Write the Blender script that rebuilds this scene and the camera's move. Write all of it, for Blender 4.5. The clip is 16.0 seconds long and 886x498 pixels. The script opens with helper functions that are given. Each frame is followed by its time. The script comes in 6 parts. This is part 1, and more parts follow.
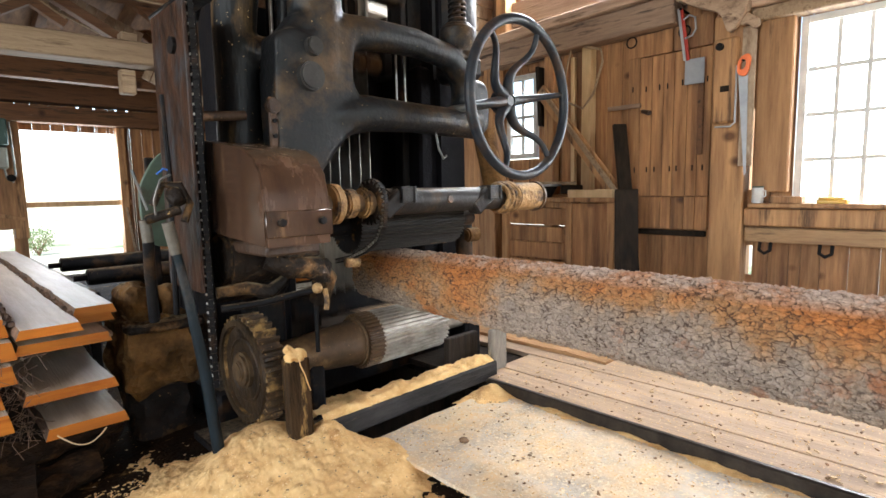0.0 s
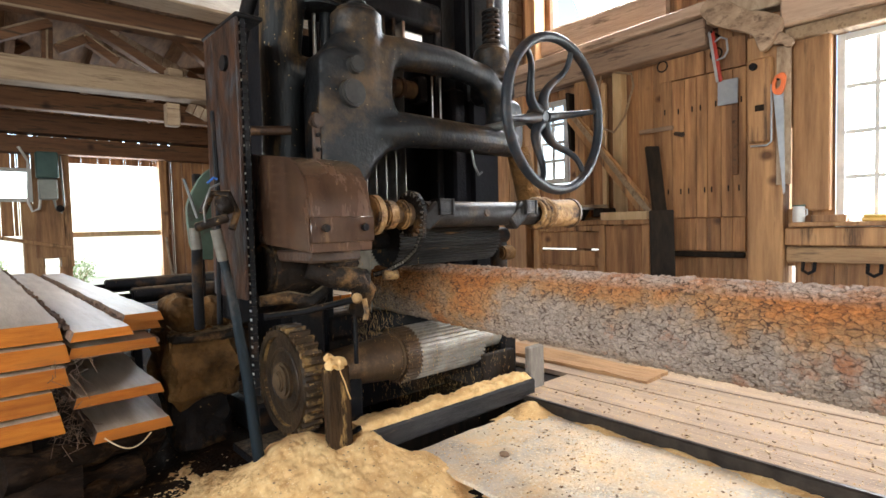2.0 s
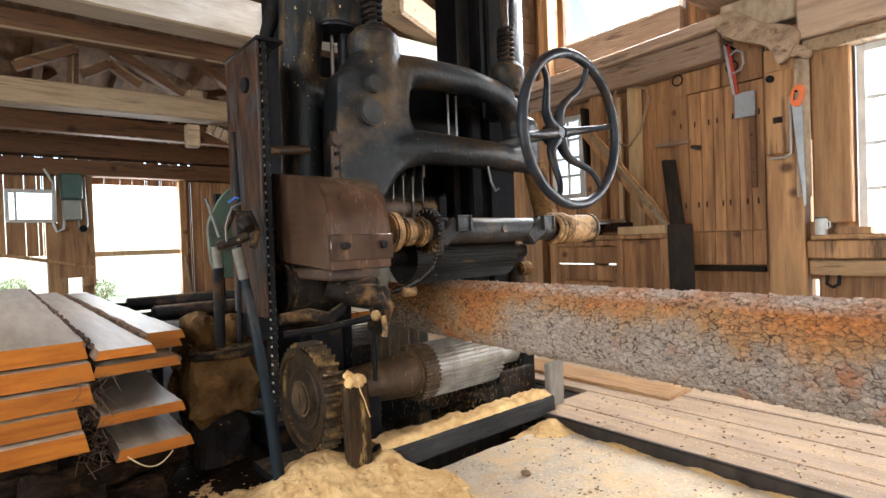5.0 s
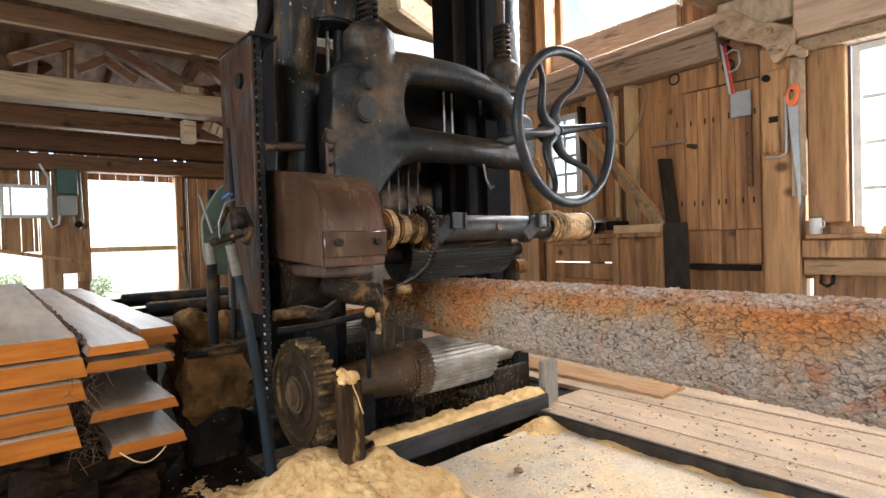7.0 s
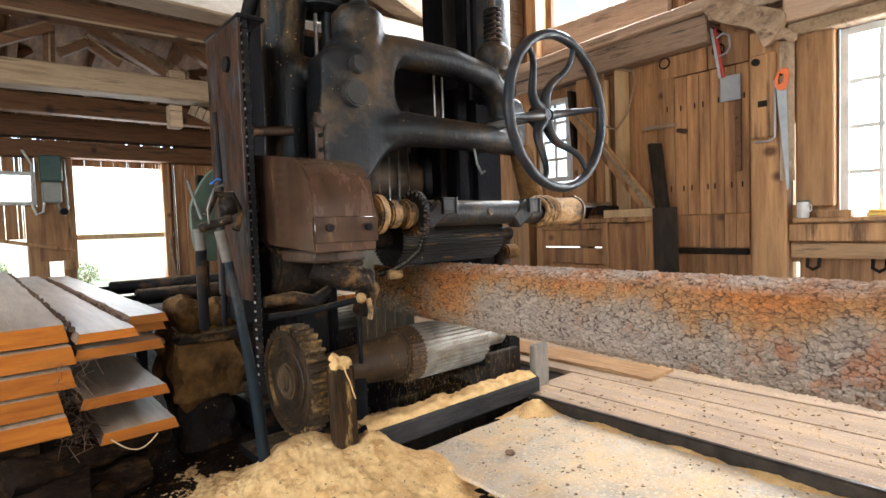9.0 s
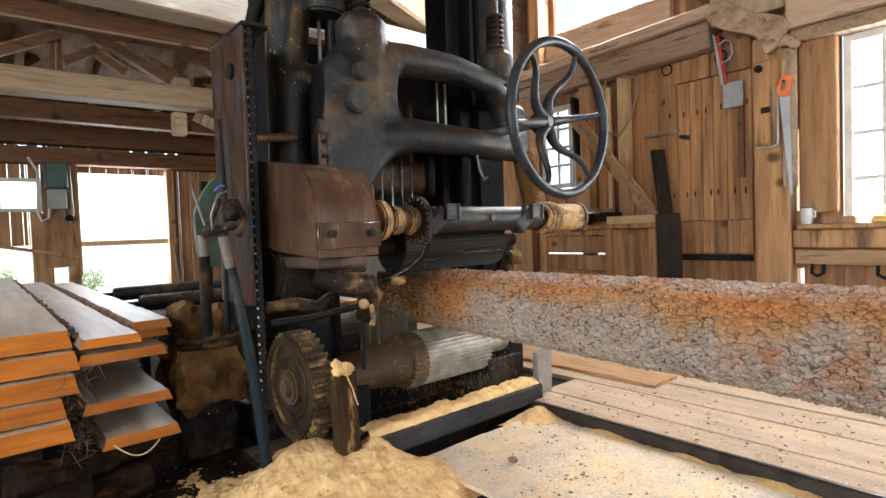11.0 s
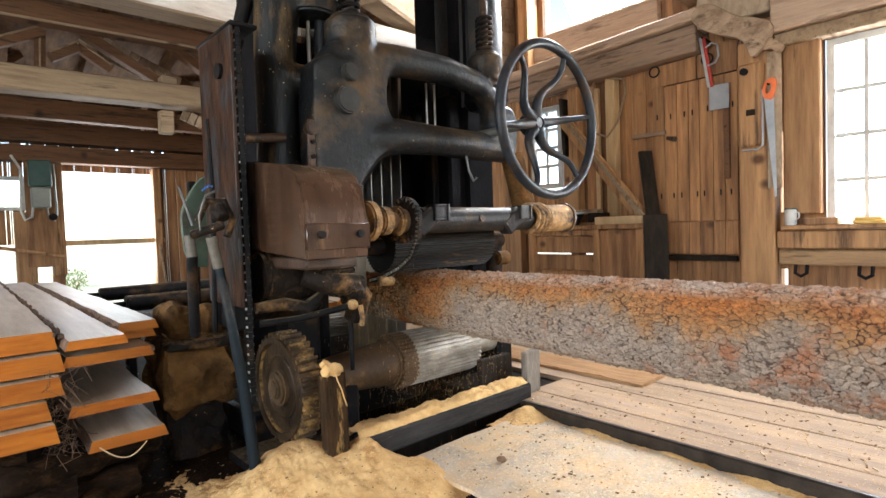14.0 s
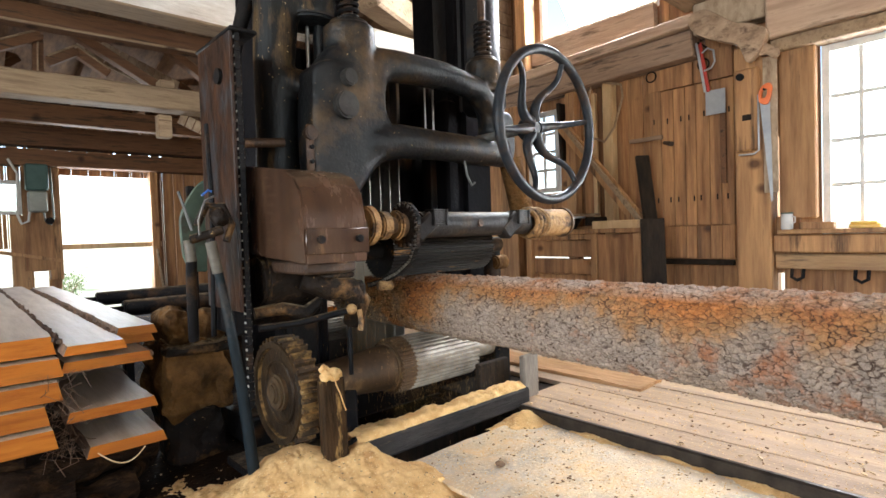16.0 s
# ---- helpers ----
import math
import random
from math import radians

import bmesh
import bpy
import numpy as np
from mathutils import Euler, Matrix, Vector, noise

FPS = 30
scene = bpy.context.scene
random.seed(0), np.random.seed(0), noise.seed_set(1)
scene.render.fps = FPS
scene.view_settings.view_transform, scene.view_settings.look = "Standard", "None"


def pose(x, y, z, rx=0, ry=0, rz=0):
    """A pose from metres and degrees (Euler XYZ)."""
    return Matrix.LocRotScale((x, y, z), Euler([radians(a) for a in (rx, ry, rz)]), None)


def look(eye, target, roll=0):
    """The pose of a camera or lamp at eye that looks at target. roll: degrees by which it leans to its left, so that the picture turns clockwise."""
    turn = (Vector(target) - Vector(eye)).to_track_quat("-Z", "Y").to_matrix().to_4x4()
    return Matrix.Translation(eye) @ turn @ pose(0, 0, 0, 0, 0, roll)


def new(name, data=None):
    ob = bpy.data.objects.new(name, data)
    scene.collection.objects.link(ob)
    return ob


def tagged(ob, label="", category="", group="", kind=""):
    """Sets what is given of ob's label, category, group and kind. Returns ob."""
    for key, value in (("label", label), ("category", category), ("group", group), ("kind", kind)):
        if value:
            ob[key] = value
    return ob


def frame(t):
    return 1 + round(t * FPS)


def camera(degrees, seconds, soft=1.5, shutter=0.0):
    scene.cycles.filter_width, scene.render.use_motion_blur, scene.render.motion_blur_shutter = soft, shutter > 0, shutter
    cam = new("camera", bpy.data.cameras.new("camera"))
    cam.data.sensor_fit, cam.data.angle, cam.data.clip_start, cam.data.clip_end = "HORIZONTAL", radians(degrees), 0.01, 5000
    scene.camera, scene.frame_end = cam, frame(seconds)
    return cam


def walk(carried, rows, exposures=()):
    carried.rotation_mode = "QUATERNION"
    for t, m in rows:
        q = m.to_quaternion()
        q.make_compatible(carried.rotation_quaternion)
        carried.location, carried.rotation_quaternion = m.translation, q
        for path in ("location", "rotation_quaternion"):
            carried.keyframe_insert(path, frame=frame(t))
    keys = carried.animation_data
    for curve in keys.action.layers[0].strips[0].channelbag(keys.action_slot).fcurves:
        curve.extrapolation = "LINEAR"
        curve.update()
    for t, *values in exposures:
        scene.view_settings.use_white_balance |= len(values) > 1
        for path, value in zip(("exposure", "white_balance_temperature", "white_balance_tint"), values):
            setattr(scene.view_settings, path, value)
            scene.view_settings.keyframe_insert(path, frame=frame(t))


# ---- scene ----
cam = camera(79.0, 16.0, shutter=0.5)
PATH = [
    (0, pose(0.061, -0.026, 1.166, 83.51, 1.10, -44.42)),
    (0.5, pose(0.031, -0.020, 1.088, 85.00, 1.17, -44.03)),
    (1, pose(0.017, -0.009, 1.060, 85.79, 1.05, -43.71)),
    (1.5, pose(0.006, -0.006, 1.050, 86.73, 1.03, -43.06)),
    (2, pose(0.003, 0.001, 1.049, 87.34, 1.47, -41.62)),
    (2.5, pose(0.004, -0.005, 1.052, 87.79, 1.83, -41.18)),
    (3, pose(0.001, -0.007, 1.054, 88.39, 2.08, -40.64)),
    (3.5, pose(-0.003, 0.004, 1.052, 88.72, 2.16, -40.40)),
    (4, pose(-0.012, 0.017, 1.051, 89.02, 2.24, -40.13)),
    (6.5, pose(-0.003, -0.002, 1.054, 89.05, 1.78, -40.23)),
    (7, pose(0.001, -0.000, 1.050, 88.83, 1.75, -40.33)),
    (7.5, pose(0.004, 0.002, 1.047, 88.47, 1.81, -40.44)),
    (8, pose(0.007, 0.003, 1.048, 87.98, 1.95, -40.66)),
    (8.5, pose(0.009, 0.001, 1.049, 87.57, 2.10, -41.21)),
    (9, pose(-0.000, 0.005, 1.046, 87.30, 2.01, -41.36)),
    (11.5, pose(0.001, 0.001, 1.042, 88.09, 2.02, -40.97)),
    (12, pose(-0.002, 0.007, 1.039, 88.00, 2.00, -40.98)),
    (12.5, pose(-0.000, 0.006, 1.040, 87.90, 2.02, -41.28)),
    (13, pose(0.002, 0.000, 1.045, 87.81, 1.99, -41.70)),
    (13.5, pose(-0.003, -0.002, 1.046, 87.97, 2.02, -41.96)),
    (14, pose(-0.004, -0.004, 1.050, 87.91, 1.89, -42.17)),
    (14.5, pose(-0.009, -0.006, 1.051, 88.07, 1.76, -42.28)),
    (15, pose(-0.011, -0.005, 1.055, 88.11, 1.64, -42.43)),
    (15.5, pose(-0.007, -0.010, 1.050, 88.31, 1.70, -42.52)),
    (16, pose(-0.014, -0.004, 1.055, 88.29, 1.89, -42.47)),
]
walk(cam, PATH, exposures=[(0.0, 2.30, 6430, 10), (16.0, 2.30, 6430, 10)])

# ---- world, sun, exposure ----
world = bpy.data.worlds.new("world")
scene.world = world
world.use_nodes = True
wn = world.node_tree
sky = wn.nodes.new("ShaderNodeTexSky")
sky.sky_type = "NISHITA"
sky.sun_disc = False
sky.sun_elevation = radians(48)
sky.sun_rotation = radians(215)
sky.air_density, sky.dust_density = 1.0, 0.8
wn.links.new(sky.outputs[0], wn.nodes["Background"].inputs[0])
wn.nodes["Background"].inputs[1].default_value = 0.15
sun_data = bpy.data.lights.new("sun", "SUN")
sun_data.energy, sun_data.angle, sun_data.color = 4.0, radians(3), (1.0, 0.95, 0.88)
sun = new("sun", sun_data)
sun.matrix_world = look((-3.5, -5.0, 7.0), (0, 0, 0))


def window_lamp(eye, target, width, height, power):
    """Skylight that enters by one opening."""
    data = bpy.data.lights.new("skylight", "AREA")
    data.shape, data.size, data.size_y, data.energy = "RECTANGLE", width, height, power
    data.color = (0.93, 0.97, 1.0)
    ob = new("skylight", data)
    ob.matrix_world = look(eye, target)
    return ob


window_lamp((5.42, 0.2, 1.75), (0, 0.2, 1.0), 1.7, 1.4, 36)
window_lamp((5.42, 3.1, 3.75), (2.0, 3.0, 0.8), 1.3, 1.0, 54)
window_lamp((1.85, 10.3, 1.3), (1.8, 0, 0.6), 1.2, 1.6, 20)
window_lamp((-3.7, 1.5, 1.9), (3, 2.2, 0.8), 6.0, 2.4, 64)
window_lamp((1.2, -4.7, 2.0), (1.8, 3, 0.6), 4.5, 2.6, 9)

# ---- materials ----


def mat(name, dark, light, rough=0.7, metal=0.0, scale=6.0, stretch=(1, 1, 1), bump=0.25, bscale=40.0,
        stain=None, stain_at=0.62, stain_scale=3.0, rand=0.0, coat=0.0, rough2=None, soft=0.12, speck=None, speck_at=0.7, speck_scale=55.0, knots=0.0, spec=0.5, dust=0.0):
    """Two tones in a coarse noise, a stain in a second one, and a fine relief; stretch runs the grain along an axis."""
    m = bpy.data.materials.new(name)
    m.use_nodes = True
    t = m.node_tree
    n, l = t.nodes, t.links
    p = n["Principled BSDF"]
    co = n.new("ShaderNodeTexCoord")
    mp = n.new("ShaderNodeMapping")
    mp.inputs["Scale"].default_value = stretch
    l.new(co.outputs["Object"], mp.inputs[0])
    info = n.new("ShaderNodeObjectInfo")
    off = n.new("ShaderNodeVectorMath")
    off.operation = "MULTIPLY_ADD"
    comb = n.new("ShaderNodeCombineXYZ")
    for i in range(3):
        l.new(info.outputs["Random"], comb.inputs[i])
    off.inputs[1].default_value = (37.0, 19.0, 53.0)
    l.new(comb.outputs[0], off.inputs[0])
    l.new(mp.outputs[0], off.inputs[2])
    a = n.new("ShaderNodeTexNoise")
    a.inputs["Scale"].default_value, a.inputs["Detail"].default_value, a.inputs["Roughness"].default_value = scale, 8, 0.65
    l.new(off.outputs[0], a.inputs["Vector"])
    ramp = n.new("ShaderNodeValToRGB")
    ramp.color_ramp.elements[0].position, ramp.color_ramp.elements[1].position = 0.32, 0.68
    ramp.color_ramp.elements[0].color, ramp.color_ramp.elements[1].color = (*dark, 1), (*light, 1)
    l.new(a.outputs["Fac"], ramp.inputs[0])
    colour = ramp.outputs[0]
    if stain:
        b = n.new("ShaderNodeTexNoise")
        b.inputs["Scale"].default_value, b.inputs["Detail"].default_value, b.inputs["Roughness"].default_value = stain_scale, 6, 0.7
        l.new(off.outputs[0], b.inputs["Vector"])
        r2 = n.new("ShaderNodeValToRGB")
        r2.color_ramp.elements[0].position, r2.color_ramp.elements[1].position = stain_at - soft / 2, stain_at + soft / 2
        l.new(b.outputs["Fac"], r2.inputs[0])
        mix = n.new("ShaderNodeMix")
        mix.data_type = "RGBA"
        l.new(r2.outputs[0], mix.inputs[0])
        l.new(colour, mix.inputs[6])
        mix.inputs[7].default_value = (*stain, 1)
        colour = mix.outputs[2]
    if speck:
        sn = n.new("ShaderNodeTexNoise")
        sn.inputs["Scale"].default_value, sn.inputs["Detail"].default_value, sn.inputs["Roughness"].default_value = speck_scale, 3, 0.6
        l.new(co.outputs["Object"], sn.inputs["Vector"])
        r3 = n.new("ShaderNodeValToRGB")
        r3.color_ramp.elements[0].position, r3.color_ramp.elements[1].position = speck_at, speck_at + 0.04
        l.new(sn.outputs["Fac"], r3.inputs[0])
        mx = n.new("ShaderNodeMix")
        mx.data_type = "RGBA"
        l.new(r3.outputs[0], mx.inputs[0])
        l.new(colour, mx.inputs[6])
        mx.inputs[7].default_value = (*speck, 1)
        colour = mx.outputs[2]
    if knots:
        kv = n.new("ShaderNodeTexVoronoi")
        kv.inputs["Scale"].default_value = knots
        km = n.new("ShaderNodeMapping")
        km.inputs["Scale"].default_value = (1, 1, 0.55)
        l.new(off.outputs[0], km.inputs[0])
        km.inputs["Scale"].default_value = tuple(0.9 / v if v > 1 else 1.1 / v for v in stretch)
        l.new(km.outputs[0], kv.inputs["Vector"])
        kr = n.new("ShaderNodeValToRGB")
        kr.color_ramp.elements[0].position, kr.color_ramp.elements[1].position = 0.06, 0.14
        kr.color_ramp.elements[0].color, kr.color_ramp.elements[1].color = (0.28, 0.22, 0.2, 1), (1, 1, 1, 1)
        l.new(kv.outputs["Distance"], kr.inputs[0])
        kx = n.new("ShaderNodeMix")
        kx.data_type, kx.blend_type = "RGBA", "MULTIPLY"
        kx.inputs[0].default_value = 1.0
        l.new(colour, kx.inputs[6])
        l.new(kr.outputs[0], kx.inputs[7])
        colour = kx.outputs[2]
    if rand:
        hsv = n.new("ShaderNodeHueSaturation")
        mr = n.new("ShaderNodeMapRange")
        mr.inputs[3].default_value, mr.inputs[4].default_value = 1 - rand, 1 + rand
        l.new(info.outputs["Random"], mr.inputs[0])
        l.new(mr.outputs[0], hsv.inputs["Value"])
        l.new(colour, hsv.inputs["Color"])
        colour = hsv.outputs[0]
    settled = None
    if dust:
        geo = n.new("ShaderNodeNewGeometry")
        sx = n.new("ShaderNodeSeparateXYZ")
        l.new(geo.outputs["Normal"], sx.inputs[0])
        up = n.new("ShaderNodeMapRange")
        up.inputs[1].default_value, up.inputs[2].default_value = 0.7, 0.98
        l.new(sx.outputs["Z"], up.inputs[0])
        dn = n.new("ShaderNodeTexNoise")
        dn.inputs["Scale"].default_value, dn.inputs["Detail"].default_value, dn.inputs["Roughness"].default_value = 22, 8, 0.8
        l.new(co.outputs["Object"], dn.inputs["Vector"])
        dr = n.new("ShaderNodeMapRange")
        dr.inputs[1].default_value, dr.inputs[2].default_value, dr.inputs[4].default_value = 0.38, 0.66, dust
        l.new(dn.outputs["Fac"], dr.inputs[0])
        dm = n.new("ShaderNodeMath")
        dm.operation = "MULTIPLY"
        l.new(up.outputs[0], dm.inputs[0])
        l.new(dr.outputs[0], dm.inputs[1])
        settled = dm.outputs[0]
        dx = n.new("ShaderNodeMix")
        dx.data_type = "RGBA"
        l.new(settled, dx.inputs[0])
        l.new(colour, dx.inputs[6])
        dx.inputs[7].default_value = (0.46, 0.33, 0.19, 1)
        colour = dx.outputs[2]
    l.new(colour, p.inputs["Base Color"])
    p.inputs["Metallic"].default_value = metal
    rr = n.new("ShaderNodeMapRange")
    rr.inputs[3].default_value, rr.inputs[4].default_value = (rough2 if rough2 is not None else max(rough - 0.15, 0.05)), min(rough + 0.12, 1)
    l.new(a.outputs["Fac"], rr.inputs[0])
    l.new(rr.outputs[0], p.inputs["Roughness"])
    p.inputs["Specular IOR Level"].default_value = spec
    if coat:
        p.inputs["Coat Weight"].default_value = coat
        p.inputs["Coat Roughness"].default_value = 0.25
    c = n.new("ShaderNodeTexNoise")
    c.inputs["Scale"].default_value, c.inputs["Detail"].default_value = bscale, 6
    l.new(off.outputs[0], c.inputs["Vector"])
    bp = n.new("ShaderNodeBump")
    bp.inputs["Strength"].default_value, bp.inputs["Distance"].default_value = bump, 0.02
    l.new(c.outputs["Fac"], bp.inputs["Height"])
    l.new(bp.outputs[0], p.inputs["Normal"])
    return m


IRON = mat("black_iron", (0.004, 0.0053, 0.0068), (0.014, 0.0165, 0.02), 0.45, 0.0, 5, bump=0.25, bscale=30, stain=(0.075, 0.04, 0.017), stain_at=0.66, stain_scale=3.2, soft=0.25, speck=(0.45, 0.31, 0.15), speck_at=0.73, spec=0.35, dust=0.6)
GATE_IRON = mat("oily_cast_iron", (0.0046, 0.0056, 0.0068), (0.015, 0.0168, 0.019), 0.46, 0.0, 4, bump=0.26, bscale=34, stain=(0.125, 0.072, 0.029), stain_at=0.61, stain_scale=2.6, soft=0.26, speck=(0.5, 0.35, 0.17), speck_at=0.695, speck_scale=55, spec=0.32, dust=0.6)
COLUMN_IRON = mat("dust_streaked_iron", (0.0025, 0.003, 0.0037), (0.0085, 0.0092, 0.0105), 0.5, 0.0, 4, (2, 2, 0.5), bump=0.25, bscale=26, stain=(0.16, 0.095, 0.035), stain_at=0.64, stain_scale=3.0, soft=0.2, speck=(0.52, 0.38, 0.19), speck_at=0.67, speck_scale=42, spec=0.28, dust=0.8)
# Iron of the inner parts, darkened to paint in the shade behind the gate.
SHADE_IRON = mat("shade_black_iron", (0.0038, 0.0038, 0.0052), (0.0115, 0.0108, 0.0122), 0.75, 0.0, 6, bump=0.2, stain=(0.02, 0.012, 0.007), stain_at=0.66, spec=0.06, dust=0.3)
# Lighter iron, the light falling on the bosses put into its colour.
BOSS = mat("lit_boss_iron", (0.022, 0.021, 0.02), (0.06, 0.055, 0.05), 0.5, 0.1, 7, bump=0.2, stain=(0.13, 0.08, 0.035), stain_at=0.66, soft=0.2, spec=0.4, dust=0.7)
TAPE = mat("cream_tape", (0.07, 0.057, 0.04), (0.14, 0.118, 0.088), 0.6, 0.0, 9, (1, 1, 3), bump=0.15, stain=(0.12, 0.085, 0.05), stain_at=0.62)
DULL_IRON = mat("dusty_iron", (0.011, 0.010, 0.010), (0.036, 0.031, 0.028), 0.5, 0.1, 7, bump=0.2, stain=(0.12, 0.07, 0.03), stain_at=0.64, soft=0.2, spec=0.25, dust=0.5)
IRON_DARK = mat("oily_iron", (0.0038, 0.0038, 0.0048), (0.0125, 0.0112, 0.011), 0.55, 0.0, 7, bump=0.2, stain=(0.06, 0.032, 0.015), stain_at=0.6, speck=(0.36, 0.23, 0.1), speck_at=0.72, spec=0.13, dust=0.45)
RUST = mat("rusty_iron", (0.02, 0.011, 0.007), (0.08, 0.04, 0.02), 0.6, 0.1, 9, bump=0.3, stain=(0.24, 0.12, 0.05), stain_at=0.64, stain_scale=6, speck=(0.45, 0.3, 0.14), speck_at=0.7)
FLUTE = mat("fluted_steel", (0.2, 0.17, 0.13), (0.46, 0.42, 0.36), 0.5, 0.35, 9, bump=0.15, stain=(0.14, 0.09, 0.05), stain_at=0.62)
GUARD = mat("brown_sheet_steel", (0.036, 0.018, 0.0105), (0.12, 0.06, 0.033), 0.27, 0.25, 3.2, (2.2, 2.2, 0.5), bump=0.08, coat=0.5, stain=(0.2, 0.115, 0.055), stain_at=0.66, stain_scale=7, soft=0.16, speck=(0.42, 0.27, 0.13), speck_at=0.70, speck_scale=60, dust=0.5)
STEEL = mat("worn_steel", (0.33, 0.31, 0.28), (0.62, 0.6, 0.56), 0.35, 0.85, 9, bump=0.1, stain=(0.25, 0.17, 0.09), stain_at=0.66)
SHAFT = mat("ochre_shaft", (0.045, 0.024, 0.011), (0.14, 0.078, 0.034), 0.6, 0.1, 6, bump=0.2, stain=(0.3, 0.175, 0.07), stain_at=0.64, soft=0.2, speck=(0.5, 0.32, 0.14), speck_at=0.7)
COLLAR = mat("tan_bearing", (0.22, 0.11, 0.035), (0.5, 0.3, 0.12), 0.75, 0.0, 14, bump=0.6, stain=(0.04, 0.022, 0.013), stain_at=0.54, stain_scale=9)
GEAR = mat("gear_iron", (0.025, 0.015, 0.008), (0.12, 0.066, 0.027), 0.6, 0.1, 9, bump=0.25, stain=(0.36, 0.21, 0.07), stain_at=0.56, stain_scale=9, speck=(0.55, 0.36, 0.16), speck_at=0.66)
GRIME = mat("greasy_grime", (0.005, 0.0038, 0.003), (0.024, 0.014, 0.0085), 0.7, 0, 8, bump=0.9, bscale=24, stain=(0.17, 0.088, 0.032), stain_at=0.60, stain_scale=6, soft=0.14, spec=0.2, speck=(0.4, 0.25, 0.1), speck_at=0.69, dust=0.85)
GEAR_FACE = mat("gear_face_iron", (0.011, 0.007, 0.0045), (0.045, 0.026, 0.013), 0.5, 0.1, 8, bump=0.25, stain=(0.1, 0.058, 0.024), stain_at=0.6, stain_scale=6, soft=0.25, speck=(0.45, 0.3, 0.13), speck_at=0.7)
GEAR_HUB = mat("gear_hub_iron", (0.05, 0.03, 0.014), (0.17, 0.1, 0.045), 0.65, 0.1, 14, bump=0.3, stain=(0.02, 0.013, 0.008), stain_at=0.6, stain_scale=12)
STUB = mat("stub_wood", (0.011, 0.0065, 0.003), (0.06, 0.031, 0.012), 0.75, 0, 9, (3, 3, 0.6), bump=0.5, bscale=14, stain=(0.36, 0.21, 0.07), stain_at=0.62, stain_scale=7, spec=0.12)
GREASY_WOOD = mat("greasy_wood", (0.006, 0.0045, 0.004), (0.06, 0.025, 0.012), 0.5, 0, 9, (1.6, 1.6, 0.7), bump=0.7, bscale=9, stain=(0.036, 0.035, 0.037), stain_at=0.59, stain_scale=6, soft=0.14, spec=0.2)
CRUST = mat("sawdust_crusted_iron", (0.007, 0.0043, 0.003), (0.042, 0.021, 0.0085), 0.92, 0, 6, bump=0.9, bscale=28, stain=(0.21, 0.1, 0.03), stain_at=0.51, stain_scale=3.2, soft=0.34, spec=0.15, dust=0.6)
WHEEL = mat("wheel_iron", (0.010, 0.0125, 0.016), (0.03, 0.034, 0.041), 0.4, 0.0, 9, bump=0.12, spec=0.22, stain=(0.075, 0.045, 0.028), stain_at=0.58, stain_scale=5, soft=0.2, dust=0.3)
HOSE = mat("teal_lever", (0.002, 0.005, 0.0065), (0.007, 0.014, 0.018), 0.62, 0.0, 8, bump=0.1, stain=(0.04, 0.033, 0.027), stain_at=0.66, spec=0.25)
GREEN = mat("green_paint", (0.05, 0.075, 0.05), (0.1, 0.135, 0.095), 0.55, 0.0, 5, bump=0.1, stain=(0.06, 0.045, 0.03), stain_at=0.62)
TEAL = mat("teal_case", (0.03, 0.075, 0.07), (0.06, 0.12, 0.11), 0.5, 0.1, 5, bump=0.1)
GREY_CASE = mat("grey_case", (0.22, 0.24, 0.22), (0.32, 0.34, 0.31), 0.5, 0.1, 5, bump=0.1)
WALLWOOD = mat("wall_board", (0.24, 0.103, 0.04), (0.55, 0.292, 0.126), 0.7, 0, 3.4, (5, 5, 0.4), bump=0.3, bscale=14, stain=(0.12, 0.055, 0.026), stain_at=0.59, stain_scale=1.5, rand=0.2, soft=0.26, knots=2.6)
BEAM = mat("aged_beam", (0.1, 0.043, 0.019), (0.25, 0.12, 0.052), 0.75, 0, 3, (0.5, 5, 5), bump=0.35, bscale=12, stain=(0.06, 0.033, 0.018), stain_at=0.58, rand=0.15, knots=2.0)
BEAM_Y = mat("aged_beam_long", (0.22, 0.12, 0.06), (0.48, 0.3, 0.15), 0.75, 0, 3, (5, 0.5, 5), bump=0.35, bscale=12, stain=(0.15, 0.09, 0.05), stain_at=0.62, rand=0.15)
POST = mat("aged_post", (0.26, 0.122, 0.05), (0.55, 0.308, 0.137), 0.7, 0, 2.8, (5, 5, 0.4), bump=0.35, bscale=12, stain=(0.11, 0.056, 0.026), stain_at=0.6, stain_scale=2.2, rand=0.12, knots=2.2)
GREYBEAM = mat("grey_beam", (0.2, 0.128, 0.074), (0.44, 0.32, 0.2), 0.8, 0, 3, (0.5, 5, 5), bump=0.4, bscale=12, stain=(0.14, 0.085, 0.045), stain_at=0.6, knots=1.6)
WHITEBEAM = mat("whitewashed_beam", (0.4, 0.34, 0.27), (0.72, 0.69, 0.63), 0.8, 0, 2.2, (0.6, 3, 3), bump=0.4, bscale=14, stain=(0.26, 0.17, 0.1), stain_at=0.56, stain_scale=1.2, soft=0.3)
ROOFWOOD = mat("roof_board", (0.1, 0.05, 0.025), (0.27, 0.15, 0.076), 0.8, 0, 3, (5, 0.5, 5), bump=0.3, bscale=14, rand=0.3)
PALEWOOD = mat("pale_new_wood", (0.5, 0.33, 0.16), (0.7, 0.5, 0.28), 0.65, 0, 4, (4, 4, 0.6), bump=0.2, rand=0.1)
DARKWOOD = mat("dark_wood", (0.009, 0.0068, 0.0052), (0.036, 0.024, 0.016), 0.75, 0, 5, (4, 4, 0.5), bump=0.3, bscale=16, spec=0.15)
